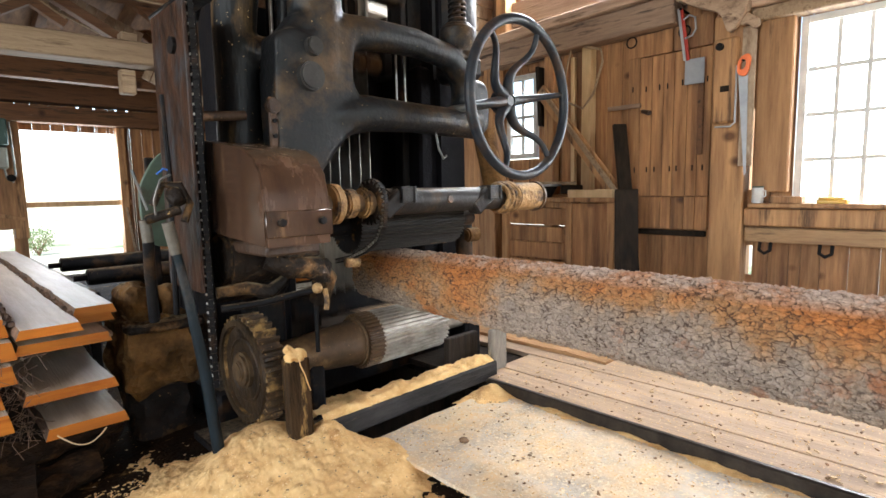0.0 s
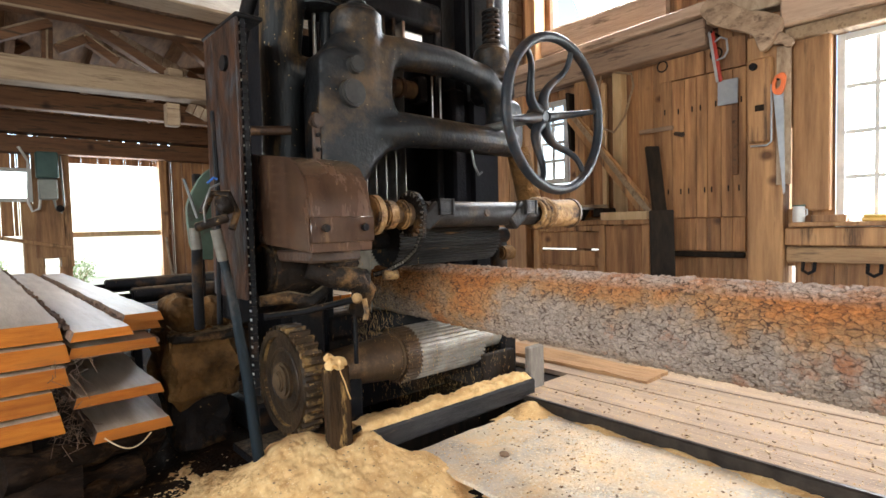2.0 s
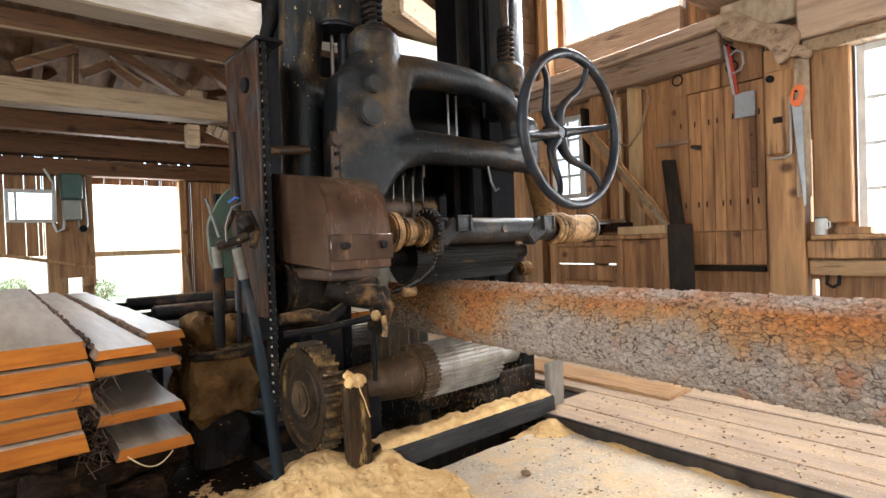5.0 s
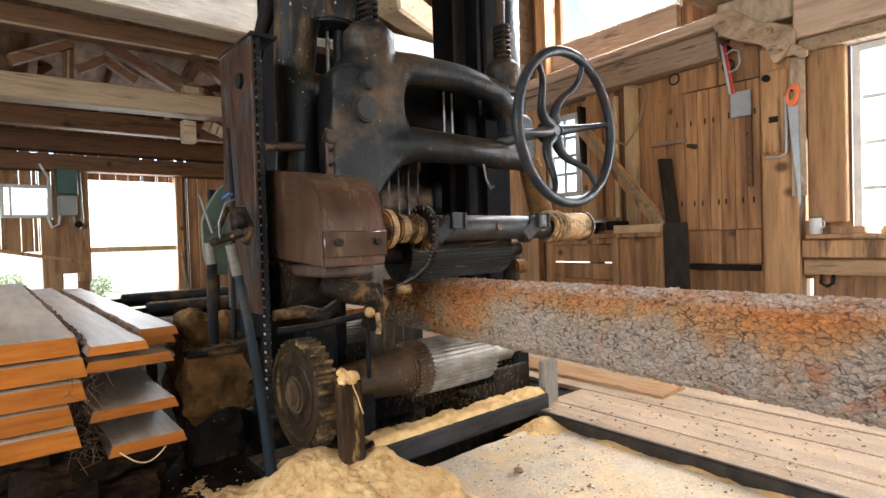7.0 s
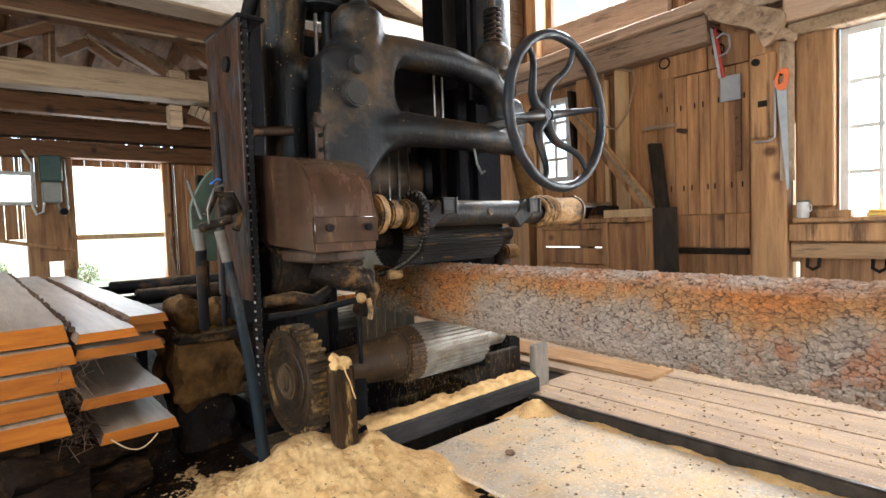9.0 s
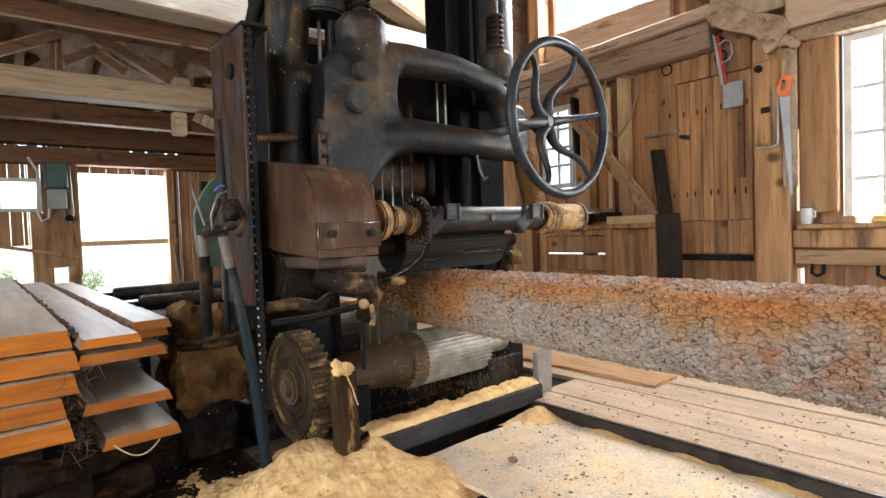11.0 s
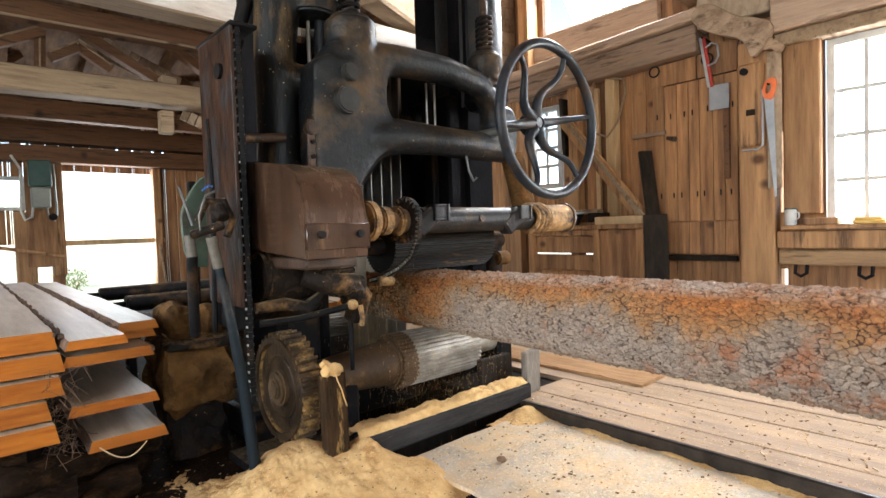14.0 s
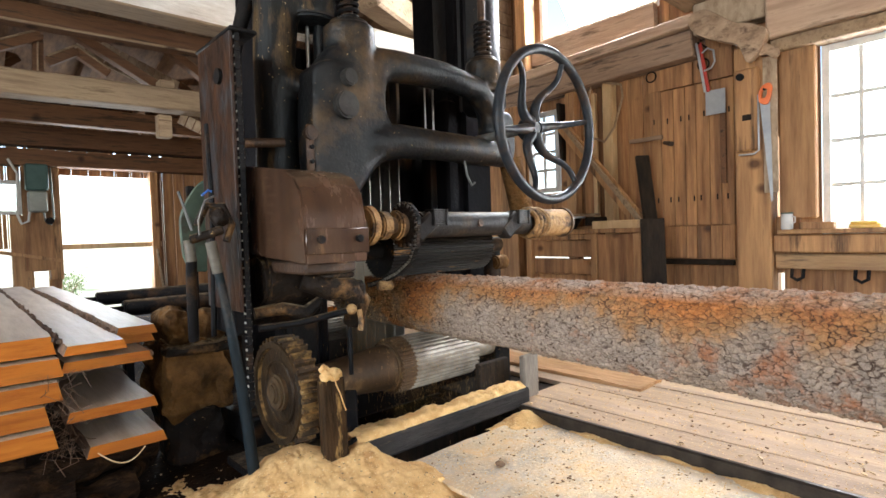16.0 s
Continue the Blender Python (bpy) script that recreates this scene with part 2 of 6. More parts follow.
WHITEPAINT = mat("white_paint", (0.5, 0.49, 0.46), (0.72, 0.71, 0.68), 0.5, 0, 5, bump=0.1, stain=(0.38, 0.33, 0.27), stain_at=0.68)
PLANK = mat("floor_plank", (0.25, 0.17, 0.11), (0.44, 0.315, 0.22), 0.88, 0, 3, (4, 0.5, 4), bump=0.3, bscale=18, stain=(0.5, 0.34, 0.2), stain_at=0.55, stain_scale=2.6, rand=0.1, soft=0.3, speck=(0.68, 0.48, 0.25), speck_at=0.63, speck_scale=70)
SHEET = mat("dusty_floor_sheet", (0.38, 0.31, 0.235), (0.64, 0.55, 0.44), 0.9, 0, 9, bump=0.35, bscale=90, stain=(0.74, 0.5, 0.26), stain_at=0.52, stain_scale=3.5, soft=0.25, speck=(0.72, 0.58, 0.38), speck_at=0.56, speck_scale=60)
DUST = mat("sawdust", (0.66, 0.355, 0.12), (0.9, 0.6, 0.255), 0.95, 0, 14, bump=0.55, bscale=260, stain=(0.5, 0.25, 0.08), stain_at=0.62, stain_scale=9, speck=(0.9, 0.68, 0.37), speck_at=0.62, speck_scale=120)
DIRT = mat("dark_dirt_floor", (0.007, 0.004, 0.002), (0.03, 0.015, 0.007), 0.95, 0, 5, spec=0.08, bump=0.6, bscale=50, stain=(0.22, 0.12, 0.04), stain_at=0.66, stain_scale=4, speck=(0.45, 0.29, 0.13), speck_at=0.67, speck_scale=45)
FRESH = mat("fresh_pine_end", (0.285, 0.07, 0.0036), (0.5, 0.162, 0.014), 0.6, 0, 6, (0.7, 3, 6), bump=0.2, rand=0.2, stain=(0.2, 0.06, 0.01), stain_at=0.62, stain_scale=3, soft=0.2, spec=0.25)
BOARDTOP = mat("sawn_pine_face", (0.33, 0.225, 0.135), (0.55, 0.44, 0.33), 0.5, 0, 3, (6, 0.5, 6), bump=0.15, bscale=20, rand=0.08, speck=(0.4, 0.24, 0.1), speck_at=0.74, speck_scale=30)
BARKEDGE = mat("bark_edge", (0.05, 0.03, 0.02), (0.2, 0.11, 0.06), 0.9, 0, 18, bump=0.6)
GRASS = mat("outdoor_ground", (0.2, 0.19, 0.14), (0.34, 0.32, 0.24), 0.95, 0, 0.4, bump=0.3, stain=(0.07, 0.11, 0.04), stain_at=0.6, stain_scale=0.2)
LEAF = mat("leaf", (0.05, 0.09, 0.025), (0.1, 0.15, 0.04), 0.7, 0, 9, rand=0.2)
RED = mat("red_paint", (0.35, 0.03, 0.02), (0.5, 0.05, 0.035), 0.4, 0.1, 8)
ORANGE = mat("orange_plastic", (0.7, 0.14, 0.03), (0.85, 0.2, 0.05), 0.4, 0, 8, bump=0.05)
GREYPLATE = mat("grey_metal", (0.3, 0.31, 0.33), (0.42, 0.43, 0.45), 0.4, 0.5, 8, bump=0.05)
DULL = mat("dull_steel", (0.08, 0.08, 0.075), (0.2, 0.195, 0.18), 0.45, 0.4, 12, bump=0.15, stain=(0.1, 0.06, 0.03), stain_at=0.62)
# Pins painted pale to stand for daylight through the lift chain's gaps.
GAP_PIN = mat("light_gap_pin", (0.5, 0.48, 0.42), (0.75, 0.72, 0.66), 0.35, 0.5, 9, bump=0.05)
CHAINMAT = mat("chain_steel", (0.1, 0.085, 0.07), (0.28, 0.25, 0.21), 0.4, 0.5, 20, bump=0.1)
YELLOWTIN = mat("yellow_tin", (0.6, 0.35, 0.05), (0.8, 0.5, 0.1), 0.4, 0, 8)
GLASS = bpy.data.materials.new("window_glass")
GLASS.use_nodes = True
gp = GLASS.node_tree.nodes["Principled BSDF"]
gp.inputs["Transmission Weight"].default_value = 1.0
gp.inputs["Roughness"].default_value = 0.02
gp.inputs["IOR"].default_value = 1.02

# ---- mesh helpers ----


def link(name, bm, material, parent=None, label="", smooth=False):
    me = bpy.data.meshes.new(name)
    bm.to_mesh(me)
    bm.free()
    for m in (material if isinstance(material, (list, tuple)) else [material]):
        me.materials.append(m)
    if smooth:
        me.shade_smooth()
        me.set_sharp_from_angle(angle=radians(40))
    ob = new(name, me)
    if parent:
        ob.parent = parent
    if label:
        tagged(ob, label)
    return ob


def part(name, bm, material, parent, label="", smooth=True):
    """One mesh under a thing or under a part."""
    return link(name, bm, material, parent, label, smooth)


def thing(name, label, category, group="", at=None):
    ob = new(name)
    ob.empty_display_size = 0.1
    if at:
        ob.matrix_world = at
    return tagged(ob, label, category, group)


def box(x0, x1, y0, y1, z0, z1, bevel=0.006, bm=None, m=None, seg=1):
    b = bm or bmesh.new()
    mat4 = Matrix.LocRotScale(((x0 + x1) / 2, (y0 + y1) / 2, (z0 + z1) / 2), None, (x1 - x0, y1 - y0, z1 - z0))
    vs = bmesh.ops.create_cube(b, size=1.0, matrix=(m @ mat4) if m else mat4)["verts"]
    if bevel:
        es = list({e for v in vs for e in v.link_edges})
        bmesh.ops.bevel(b, geom=es, offset=bevel, segments=seg, affect="EDGES")
    return b


def stick(p, q, w, d, bm=None, bevel=0.006, roll=0.0):
    """A squared timber from p to q, w wide and d deep."""
    p, q = Vector(p), Vector(q)
    v = q - p
    m = Matrix.Translation((p + q) / 2) @ v.to_track_quat("Z", "Y").to_matrix().to_4x4() @ Matrix.Rotation(radians(roll), 4, "Z")
    h = v.length / 2
    return box(-w / 2, w / 2, -d / 2, d / 2, -h, h, bevel, bm, m)


def rod(p, q, r, r2=None, bm=None, seg=20, bevel=0.0):
    p, q = Vector(p), Vector(q)
    b = bm or bmesh.new()
    v = q - p
    m = Matrix.Translation((p + q) / 2) @ v.to_track_quat("Z", "Y").to_matrix().to_4x4()
    vs = bmesh.ops.create_cone(b, cap_ends=True, segments=seg, radius1=r, radius2=r if r2 is None else r2, depth=v.length, matrix=m)["verts"]
    if bevel:
        es = [e for e in {e for w in vs for e in w.link_edges} if any(len(f.verts) > 4 for f in e.link_faces)]
        bmesh.ops.bevel(b, geom=es, offset=bevel, segments=2, affect="EDGES")
    return b


def tube(points, r, bm=None, seg=10, closed=False, radii=None):
    """A round bar along a line of points."""
    b = bm or bmesh.new()
    pts = [Vector(p) for p in points]
    n = len(pts)
    rings = []
    up = None
    for i, p in enumerate(pts):
        a = pts[(i - 1) % n] if closed or i else p
        c = pts[(i + 1) % n] if closed or i < n - 1 else p
        t = (c - a).normalized()
        if up is None:
            up = t.orthogonal().normalized()
        up = (up - t * up.dot(t)).normalized()
        side = t.cross(up)
        rad = radii[i] if radii else r
        rings.append([b.verts.new(p + (up * math.cos(2 * math.pi * k / seg) + side * math.sin(2 * math.pi * k / seg)) * rad) for k in range(seg)])
    for i in range(n if closed else n - 1):
        s, e = rings[i], rings[(i + 1) % n]
        shift = 0
        if closed and i == n - 1:
            shift = min(range(seg), key=lambda k: (s[0].co - e[k].co).length)
        for k in range(seg):
            b.faces.new((s[k], s[(k + 1) % seg], e[(k + 1 + shift) % seg], e[(k + shift) % seg]))
    if not closed:
        b.faces.new(rings[0][::-1])
        b.faces.new(rings[-1])
    bmesh.ops.recalc_face_normals(b, faces=b.faces)
    return b


def rounded(points, times=3):
    """A closed outline with its corners cut round."""
    pts = [Vector((*p, 0)) for p in points]
    for _ in range(times):
        out = []
        for i, p in enumerate(pts):
            q = pts[(i + 1) % len(pts)]
            out += [p * 0.75 + q * 0.25, p * 0.25 + q * 0.75]
        pts = out
    return pts


def casting(name, outlines, depth, bevel, material, parent, m, label=""):
    """A cast plate: an outline with holes in the XY plane, depth thick, with rounded edges; m places it."""
    cu = bpy.data.curves.new(name, "CURVE")
    cu.dimensions, cu.fill_mode = "2D", "BOTH"
    cu.extrude, cu.bevel_depth, cu.bevel_resolution = depth / 2 - bevel, bevel, 4
    cu.offset = -bevel
    for pts in outlines:
        sp = cu.splines.new("POLY")
        sp.points.add(len(pts) - 1)
        for a, v in zip(sp.points, pts):
            a.co = (v.x, v.y, 0, 1)
        sp.use_cyclic_u = True
    tmp = new(name, cu)
    dg = bpy.context.evaluated_depsgraph_get()
    dg.update()
    me = bpy.data.meshes.new_from_object(tmp.evaluated_get(dg))
    bpy.data.objects.remove(tmp)
    bpy.data.curves.remove(cu)
    me.transform(m)
    me.materials.clear()
    me.materials.append(material)
    me.shade_smooth()
    me.set_sharp_from_angle(angle=radians(50))
    ob = new(name, me)
    ob.parent = parent
    if label:
        tagged(ob, label)
    return ob


UPRIGHT = Matrix.Rotation(radians(90), 4, "X")          # outline X, Y becomes world X, Z


def structure(name, bm, material, label, category, smooth=False):
    ob = link(name, bm, material, None, "", smooth)
    return tagged(ob, label, category, "", "structure")

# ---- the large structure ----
# LINTEL and LEDGE wood tones are lightened to carry the window haze.
LINTEL = mat("hazed_lintel_wood", (0.2, 0.13, 0.09), (0.42, 0.29, 0.2), 0.8, 0, 3, (5, 0.5, 5), bump=0.35, bscale=12, stain=(0.06, 0.04, 0.03), stain_at=0.6, knots=2.0)
LEDGE = mat("hazed_ledge_wood", (0.36, 0.245, 0.17), (0.6, 0.44, 0.32), 0.75, 0, 3, (5, 0.5, 5), bump=0.3, bscale=12, stain=(0.13, 0.08, 0.05), stain_at=0.62)
CORBEL = mat("weathered_root", (0.24, 0.155, 0.095), (0.5, 0.36, 0.245), 0.8, 0, 5, (4, 1.2, 2), bump=0.6, bscale=16, stain=(0.11, 0.065, 0.04), stain_at=0.6, stain_scale=6, soft=0.15, knots=4.0)
# Bleached wood, also used to paint lit roof and partition boards pale.
WHITEWOOD = mat("bleached_and_lit_wood", (0.31, 0.22, 0.14), (0.55, 0.435, 0.31), 0.8, 0, 4, (2, 2, 1), bump=0.5, bscale=12, stain=(0.2, 0.12, 0.07), stain_at=0.6, soft=0.2)
CHIPBOARD = mat("rough_slab", (0.3, 0.15, 0.06), (0.55, 0.32, 0.15), 0.85, 0, 4, (6, 0.5, 6), bump=0.5, bscale=25)
rnd = random.Random(7)


def uneven_sheet(x0, x1, y0, y1, nx, ny, height, holes=()):
    b = bmesh.new()
    grid = [[b.verts.new((x0 + (x1 - x0) * i / nx, y0 + (y1 - y0) * j / ny, 0)) for j in range(ny + 1)] for i in range(nx + 1)]
    for col in grid:
        for v in col:
            v.co.z = height(v.co.x, v.co.y)
    for i in range(nx):
        for j in range(ny):
            c = (grid[i][j].co + grid[i + 1][j + 1].co) / 2
            if any(a < c.x < e and f < c.y < g for a, e, f, g in holes):
                continue
            b.faces.new((grid[i][j], grid[i + 1][j], grid[i + 1][j + 1], grid[i][j + 1]))
    return b


def nz(x, y, s, k=0.0):
    return noise.noise(Vector((x * s + k, y * s - k, k * 0.7)))


b = bmesh.new()
bmesh.ops.create_grid(b, x_segments=40, y_segments=40, size=600)
for v in b.verts:
    v.co.z = -0.45 + 0.2 * nz(v.co.x, v.co.y, 0.02)
structure("ground", b, GRASS, "pale trampled yard around the mill", "ground")

PIT = (1.32, 2.40, 1.98, 3.3)
b = uneven_sheet(-4.0, 5.2, -5.0, 10.0, 184, 300, lambda x, y: -0.07 + 0.012 * nz(x, y, 3) + 0.008 * nz(x, y, 11, 4), [PIT])
structure("floor", b, DIRT, "dark earthen mill floor strewn with sawdust", "floor", True)

b = box(1.2, 2.6, 1.9, 3.4, -1.0, -0.9, 0)
box(1.25, 1.32, 1.9, 3.4, -0.9, -0.07, 0, b)
box(2.40, 2.47, 1.9, 3.4, -0.9, -0.07, 0, b)
box(1.32, 2.40, 3.3, 3.37, -0.9, -0.07, 0, b)
box(1.32, 2.40, 1.92, 1.978, -0.9, -0.07, 0, b)
structure("pit", b, DARKWOOD, "dark sawdust pit under the saw", "pit")

b = uneven_sheet(1.5, 2.36, -4.9, 1.965, 44, 320, lambda x, y: -0.018 + 0.010 * nz(x, y, 2.1) + 0.004 * nz(x, y, 9))
g = bmesh.ops.extrude_face_region(b, geom=b.faces[:])
for v in [e for e in g["geom"] if isinstance(e, bmesh.types.BMVert)]:
    v.co.z -= 0.018
bmesh.ops.recalc_face_normals(b, faces=b.faces)
sheet = structure("floor_sheet", b, SHEET, "worn pale floor sheet dusted with sawdust", "floor sheet", True)

plank_floor = structure("plank_floor", box(2.42, 5.2, -4.9, 4.8, -0.045, -0.005, 0), DARKWOOD, "raised plank floor powdered with sawdust", "floor")
x = 2.425
while x < 5.15:
    w = 0.21 if x < 2.43 else rnd.choice((0.29, 0.31, 0.33))
    w = min(w, 5.19 - x)
    cuts = [-4.88, rnd.uniform(-1.5, -0.4), 4.78] if rnd.random() < 0.6 else [-4.88, 4.78]
    y_end = 2.12 if x < 2.75 else 4.78
    cuts[-1] = y_end
    for y0, y1 in zip(cuts, cuts[1:]):
        bb = bmesh.new()
        steps = 24
        dz = rnd.uniform(-0.004, 0.004)
        box(x + 0.005, x + w - 0.005, y0 + 0.003, y1 - 0.003, -0.003, 0.030 + dz, 0.003, bb)
        part("plank", bb, PLANK, plank_floor, "", False)
    x += w
structure("floor_rail", box(2.37, 2.405, -4.9, 2.0, -0.07, 0.046, 0.008), mat("dark_rail", (0.022, 0.018, 0.015), (0.07, 0.056, 0.044), 0.35, 0.6, 9, bump=0.15), "worn steel rail along the plank floor edge", "rail")

# east wall, X = 5.2
wall_e = structure("wall_east", box(5.2, 5.32, 1.462, 1.76, -0.1, 2.64, 0.01), POST, "weathered brown board wall of the mill", "wall")
OPEN_E = [(-1.35, 1.14, 0.91, 2.46), (3.66, 4.12, 1.48, 2.45), (2.46, 3.9, 3.22, 4.2), (3.22, 4.1, 0.714, 0.732)]


def board_wall(parent, axis, at, thick, lo, hi, z0, z1, openings, material, gap=0.004, width=(0.13, 0.2), skip=()):
    """Upright boards along one wall, cut at its openings."""
    c = lo
    while c < hi - 0.02:
        w = min(rnd.uniform(*width), hi - c)
        for o in openings:
            for edge_at in (o[0], o[1]):
                if c < edge_at - 0.02 < c + w:
                    w = edge_at - c
        mid = c + w / 2
        spans = [(z0, z1)]
        for a, e, f, g in openings:
            if a < mid < e:
                spans = [s for p, q in spans for s in ((p, min(q, f)), (max(p, g), q)) if s[1] - s[0] > 0.03]
        if not any(a < mid < e for a, e in skip):
            for p, q in spans:
                off = rnd.uniform(-0.004, 0.004)
                if axis == "x":
                    bb = box(at + off, at + thick + off, c + gap / 2, c + w - gap / 2, p, q, 0.003)
                else:
                    bb = box(c + gap / 2, c + w - gap / 2, at + off, at + thick + off, p, q, 0.003)
                part("board", bb, material, parent, "", False)
        c += w


board_wall(wall_e, "x", 5.22, 0.03, -5.0, 1.415, -0.1, 4.75, OPEN_E, WALLWOOD)
board_wall(wall_e, "x", 5.22, 0.03, 1.77, 10.0, -0.1, 4.75, OPEN_E, WALLWOOD)
part("board", box(5.22, 5.25, 1.42, 1.76, 2.64, 4.75, 0.003), WALLWOOD, wall_e, "", False)
for z0, z1 in ((-0.1, 0.36), (0.62, 1.10), (1.78, 2.64)):
    part("board", box(5.21, 5.25, 1.412, 1.465, z0, z1, 0.003), WALLWOOD, wall_e, "", False)


def window(name, y0, y1, z0, z1, ny, nz_, label, parts=True):
    """A small-paned window in the east wall."""
    w = tagged(new(name), label, "window", "", "structure")
    f = 0.055
    for a in ((y0, y0 + f, z0, z1), (y1 - f, y1, z0, z1), (y0 + f, y1 - f, z0, z0 + f), (y0 + f, y1 - f, z1 - f, z1)):
        part("window_frame", box(5.20, 5.27, a[0], a[1], a[2], a[3], 0.004), WHITEPAINT, w, "white painted window frame", False)
    iy0, iy1, iz0, iz1 = y0 + f, y1 - f, z0 + f, z1 - f
    for i in range(1, ny):
        c = iy0 + (iy1 - iy0) * i / ny
        part("muntin", box(5.222, 5.252, c - 0.015, c + 0.015, iz0, iz1, 0.002), WHITEPAINT, w, "", False)
    for i in range(1, nz_):
        c = iz0 + (iz1 - iz0) * i / nz_
        part("muntin", box(5.224, 5.250, iy0, iy1, c - 0.016, c + 0.016, 0.002), WHITEPAINT, w, "", False)
    for i in range(ny):
        for j in range(nz_):
            a, c = iy0 + (iy1 - iy0) * i / ny, iz0 + (iz1 - iz0) * j / nz_
            p = part("pane", box(5.234, 5.238, a, a + (iy1 - iy0) / ny, c, c + (iz1 - iz0) / nz_, 0), GLASS, w, "", False)
            p.visible_shadow = False
    return w


window("window_1", -1.33, 1.13, 0.93, 2.45, 12, 4, "white small-paned window glaring with daylight")
window("window_2", 3.67, 4.11, 1.49, 2.44, 2, 4, "small white paned window behind the handwheel")
window("window_3", 2.47, 3.89, 3.23, 4.19, 1, 1, "high plain clerestory window full of daylight")


def timber(name, bm, material, label):
    return tagged(link(name, bm, material), label, "timber", "", "structure")


timber("post_1", box(5.04, 5.19, 1.46, 1.73, 0.03, 2.555, 0.012), POST, "heavy square wall post with worn notches")
timber("post_2", box(5.08, 5.19, 2.92, 3.03, 0.03, 2.62, 0.01), PALEWOOD, "pale newer stud against the wall")
timber("post_3", box(5.06, 5.19, 3.36, 3.48, 0.03, 2.62, 0.01), POST, "rough stud against the wall")
timber("post_4", box(5.0, 5.19, 3.95, 4.1, 2.66, 4.7, 0.01), POST, "upright beside the high window")
timber("post_5", box(5.0, 5.19, 4.14, 4.3, 0.03, 2.62, 0.01), POST, "rough stud beside the small window")
timber("post_6", box(5.05, 5.19, 2.14, 2.44, 3.26, 4.7, 0.01), POST, "pale upright beside the high window")
timber("post_7", box(5.1, 5.19, 1.15, 1.41, 1.08, 2.47, 0.01), POST, "wide upright plank beside the paned window")
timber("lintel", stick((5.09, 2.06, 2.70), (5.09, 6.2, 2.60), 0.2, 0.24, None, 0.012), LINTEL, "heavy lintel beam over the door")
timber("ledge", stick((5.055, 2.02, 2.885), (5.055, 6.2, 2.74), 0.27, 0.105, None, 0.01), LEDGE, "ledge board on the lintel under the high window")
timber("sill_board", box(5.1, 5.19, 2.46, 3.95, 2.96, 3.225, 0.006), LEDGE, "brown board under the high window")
timber("beam_end", box(5.02, 5.19, 1.47, 2.06, 2.76, 3.04, 0.012), WHITEWOOD, "bleached beam end above the corbel")
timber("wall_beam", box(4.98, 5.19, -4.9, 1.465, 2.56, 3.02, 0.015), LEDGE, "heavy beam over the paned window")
timber("header", box(5.04, 5.19, -4.9, 1.45, 2.452, 2.555, 0.01), GREYBEAM, "pale header above the paned window")
timber("upper_beam", box(4.6, 5.19, -4.9, 2.2, 3.05, 3.2, 0.01), GREYBEAM, "pale wall plate high on the wall")
timber("window_sill", box(4.98, 5.19, -1.5, 1.40, 0.955, 0.99, 0.006), POST, "wooden sill board below the window")
timber("wall_rail", box(5.06, 5.19, -4.9, 1.45, 0.80, 0.945, 0.01), POST, "stout rail below the window")
timber("wall_rail", box(5.10, 5.19, -4.9, 1.45, 0.66, 0.785, 0.01), BEAM_Y, "second wall rail below the window")
FACE_E = Matrix(((0, 0, 1, 0), (1, 0, 0, 0), (0, 1, 0, 0), (0, 0, 0, 1)))     # outline X, Y becomes world Y, Z


def carved(outline, x, depth, label):
    """A rough-hewn piece cut to an outline, against the east wall."""
    ob = casting("corbel", [rounded(outline, 2)], depth, 0.01, CORBEL, None, Matrix.Translation((x, 0, 0)) @ FACE_E)
    for v in ob.data.vertices:
        v.co += Vector((noise.noise(v.co * 14), noise.noise(v.co * 12), noise.noise(v.co * 13))) * 0.007
    return tagged(ob, label, "timber", "", "structure")


carved([(2.07, 2.90), (1.96, 2.95), (1.86, 2.90), (1.70, 2.75), (1.54, 2.70), (1.42, 2.62), (1.46, 2.50), (1.58, 2.36), (1.62, 2.46), (1.66, 2.56), (1.80, 2.62), (1.95, 2.70), (2.06, 2.80)], 4.96, 0.09, "pale root-shaped corbel between lintel and post")
carved([(1.56, 2.57), (1.37, 2.47), (1.36, 2.40), (1.41, 2.38), (1.44, 2.42), (1.53, 2.43)], 4.985, 0.05, "pale notched bracket on the post")
timber("batten", box(5.02, 5.036, 1.395, 1.50, 1.30, 2.42, 0.004), WHITEWOOD, "pale grey batten behind the handsaw")
# Added strip, standing in for a dark stain streak on the wall.
timber("batten", box(5.135, 5.16, 1.835, 1.885, 1.42, 2.1, 0.004), BEAM, "thin dark strip for the stain streak beside the plank door")

# the plank door
door = tagged(new("door_1"), "old plank door with dark stains, closed", "door", "", "structure")
c = 1.78
for w in (0.11, 0.1, 0.12, 0.1, 0.11, 0.12, 0.12):
    part("door_board", box(5.165, 5.215, c, c + w - 0.004, 1.05, 2.36 + (0.0 if c < 2.38 else 0.15), 0.003), WALLWOOD, door, "", False)
    part("door_board", box(5.150, 5.215, c, c + w - 0.004, 0.74, 1.042, 0.003), WALLWOOD, door, "", False)
    c += w
for w0, w1 in ((1.78, 2.12), (2.13, 2.56)):
    part("top_board", box(5.16, 5.215, w0, w1, 2.37, 2.64, 0.003), WALLWOOD, door, "", False)
part("door_rail", box(5.12, 5.165, 1.78, 2.56, 0.68, 0.73, 0.006), DARKWOOD, door, "dark bottom ledge")
# Upright dark slips, standing for axe and nail stain marks on the boards.
stain_mark = box(5.158, 5.1665, -0.006, 0.006, -0.026, 0.026, 0.003)
stain_mark_mesh = None
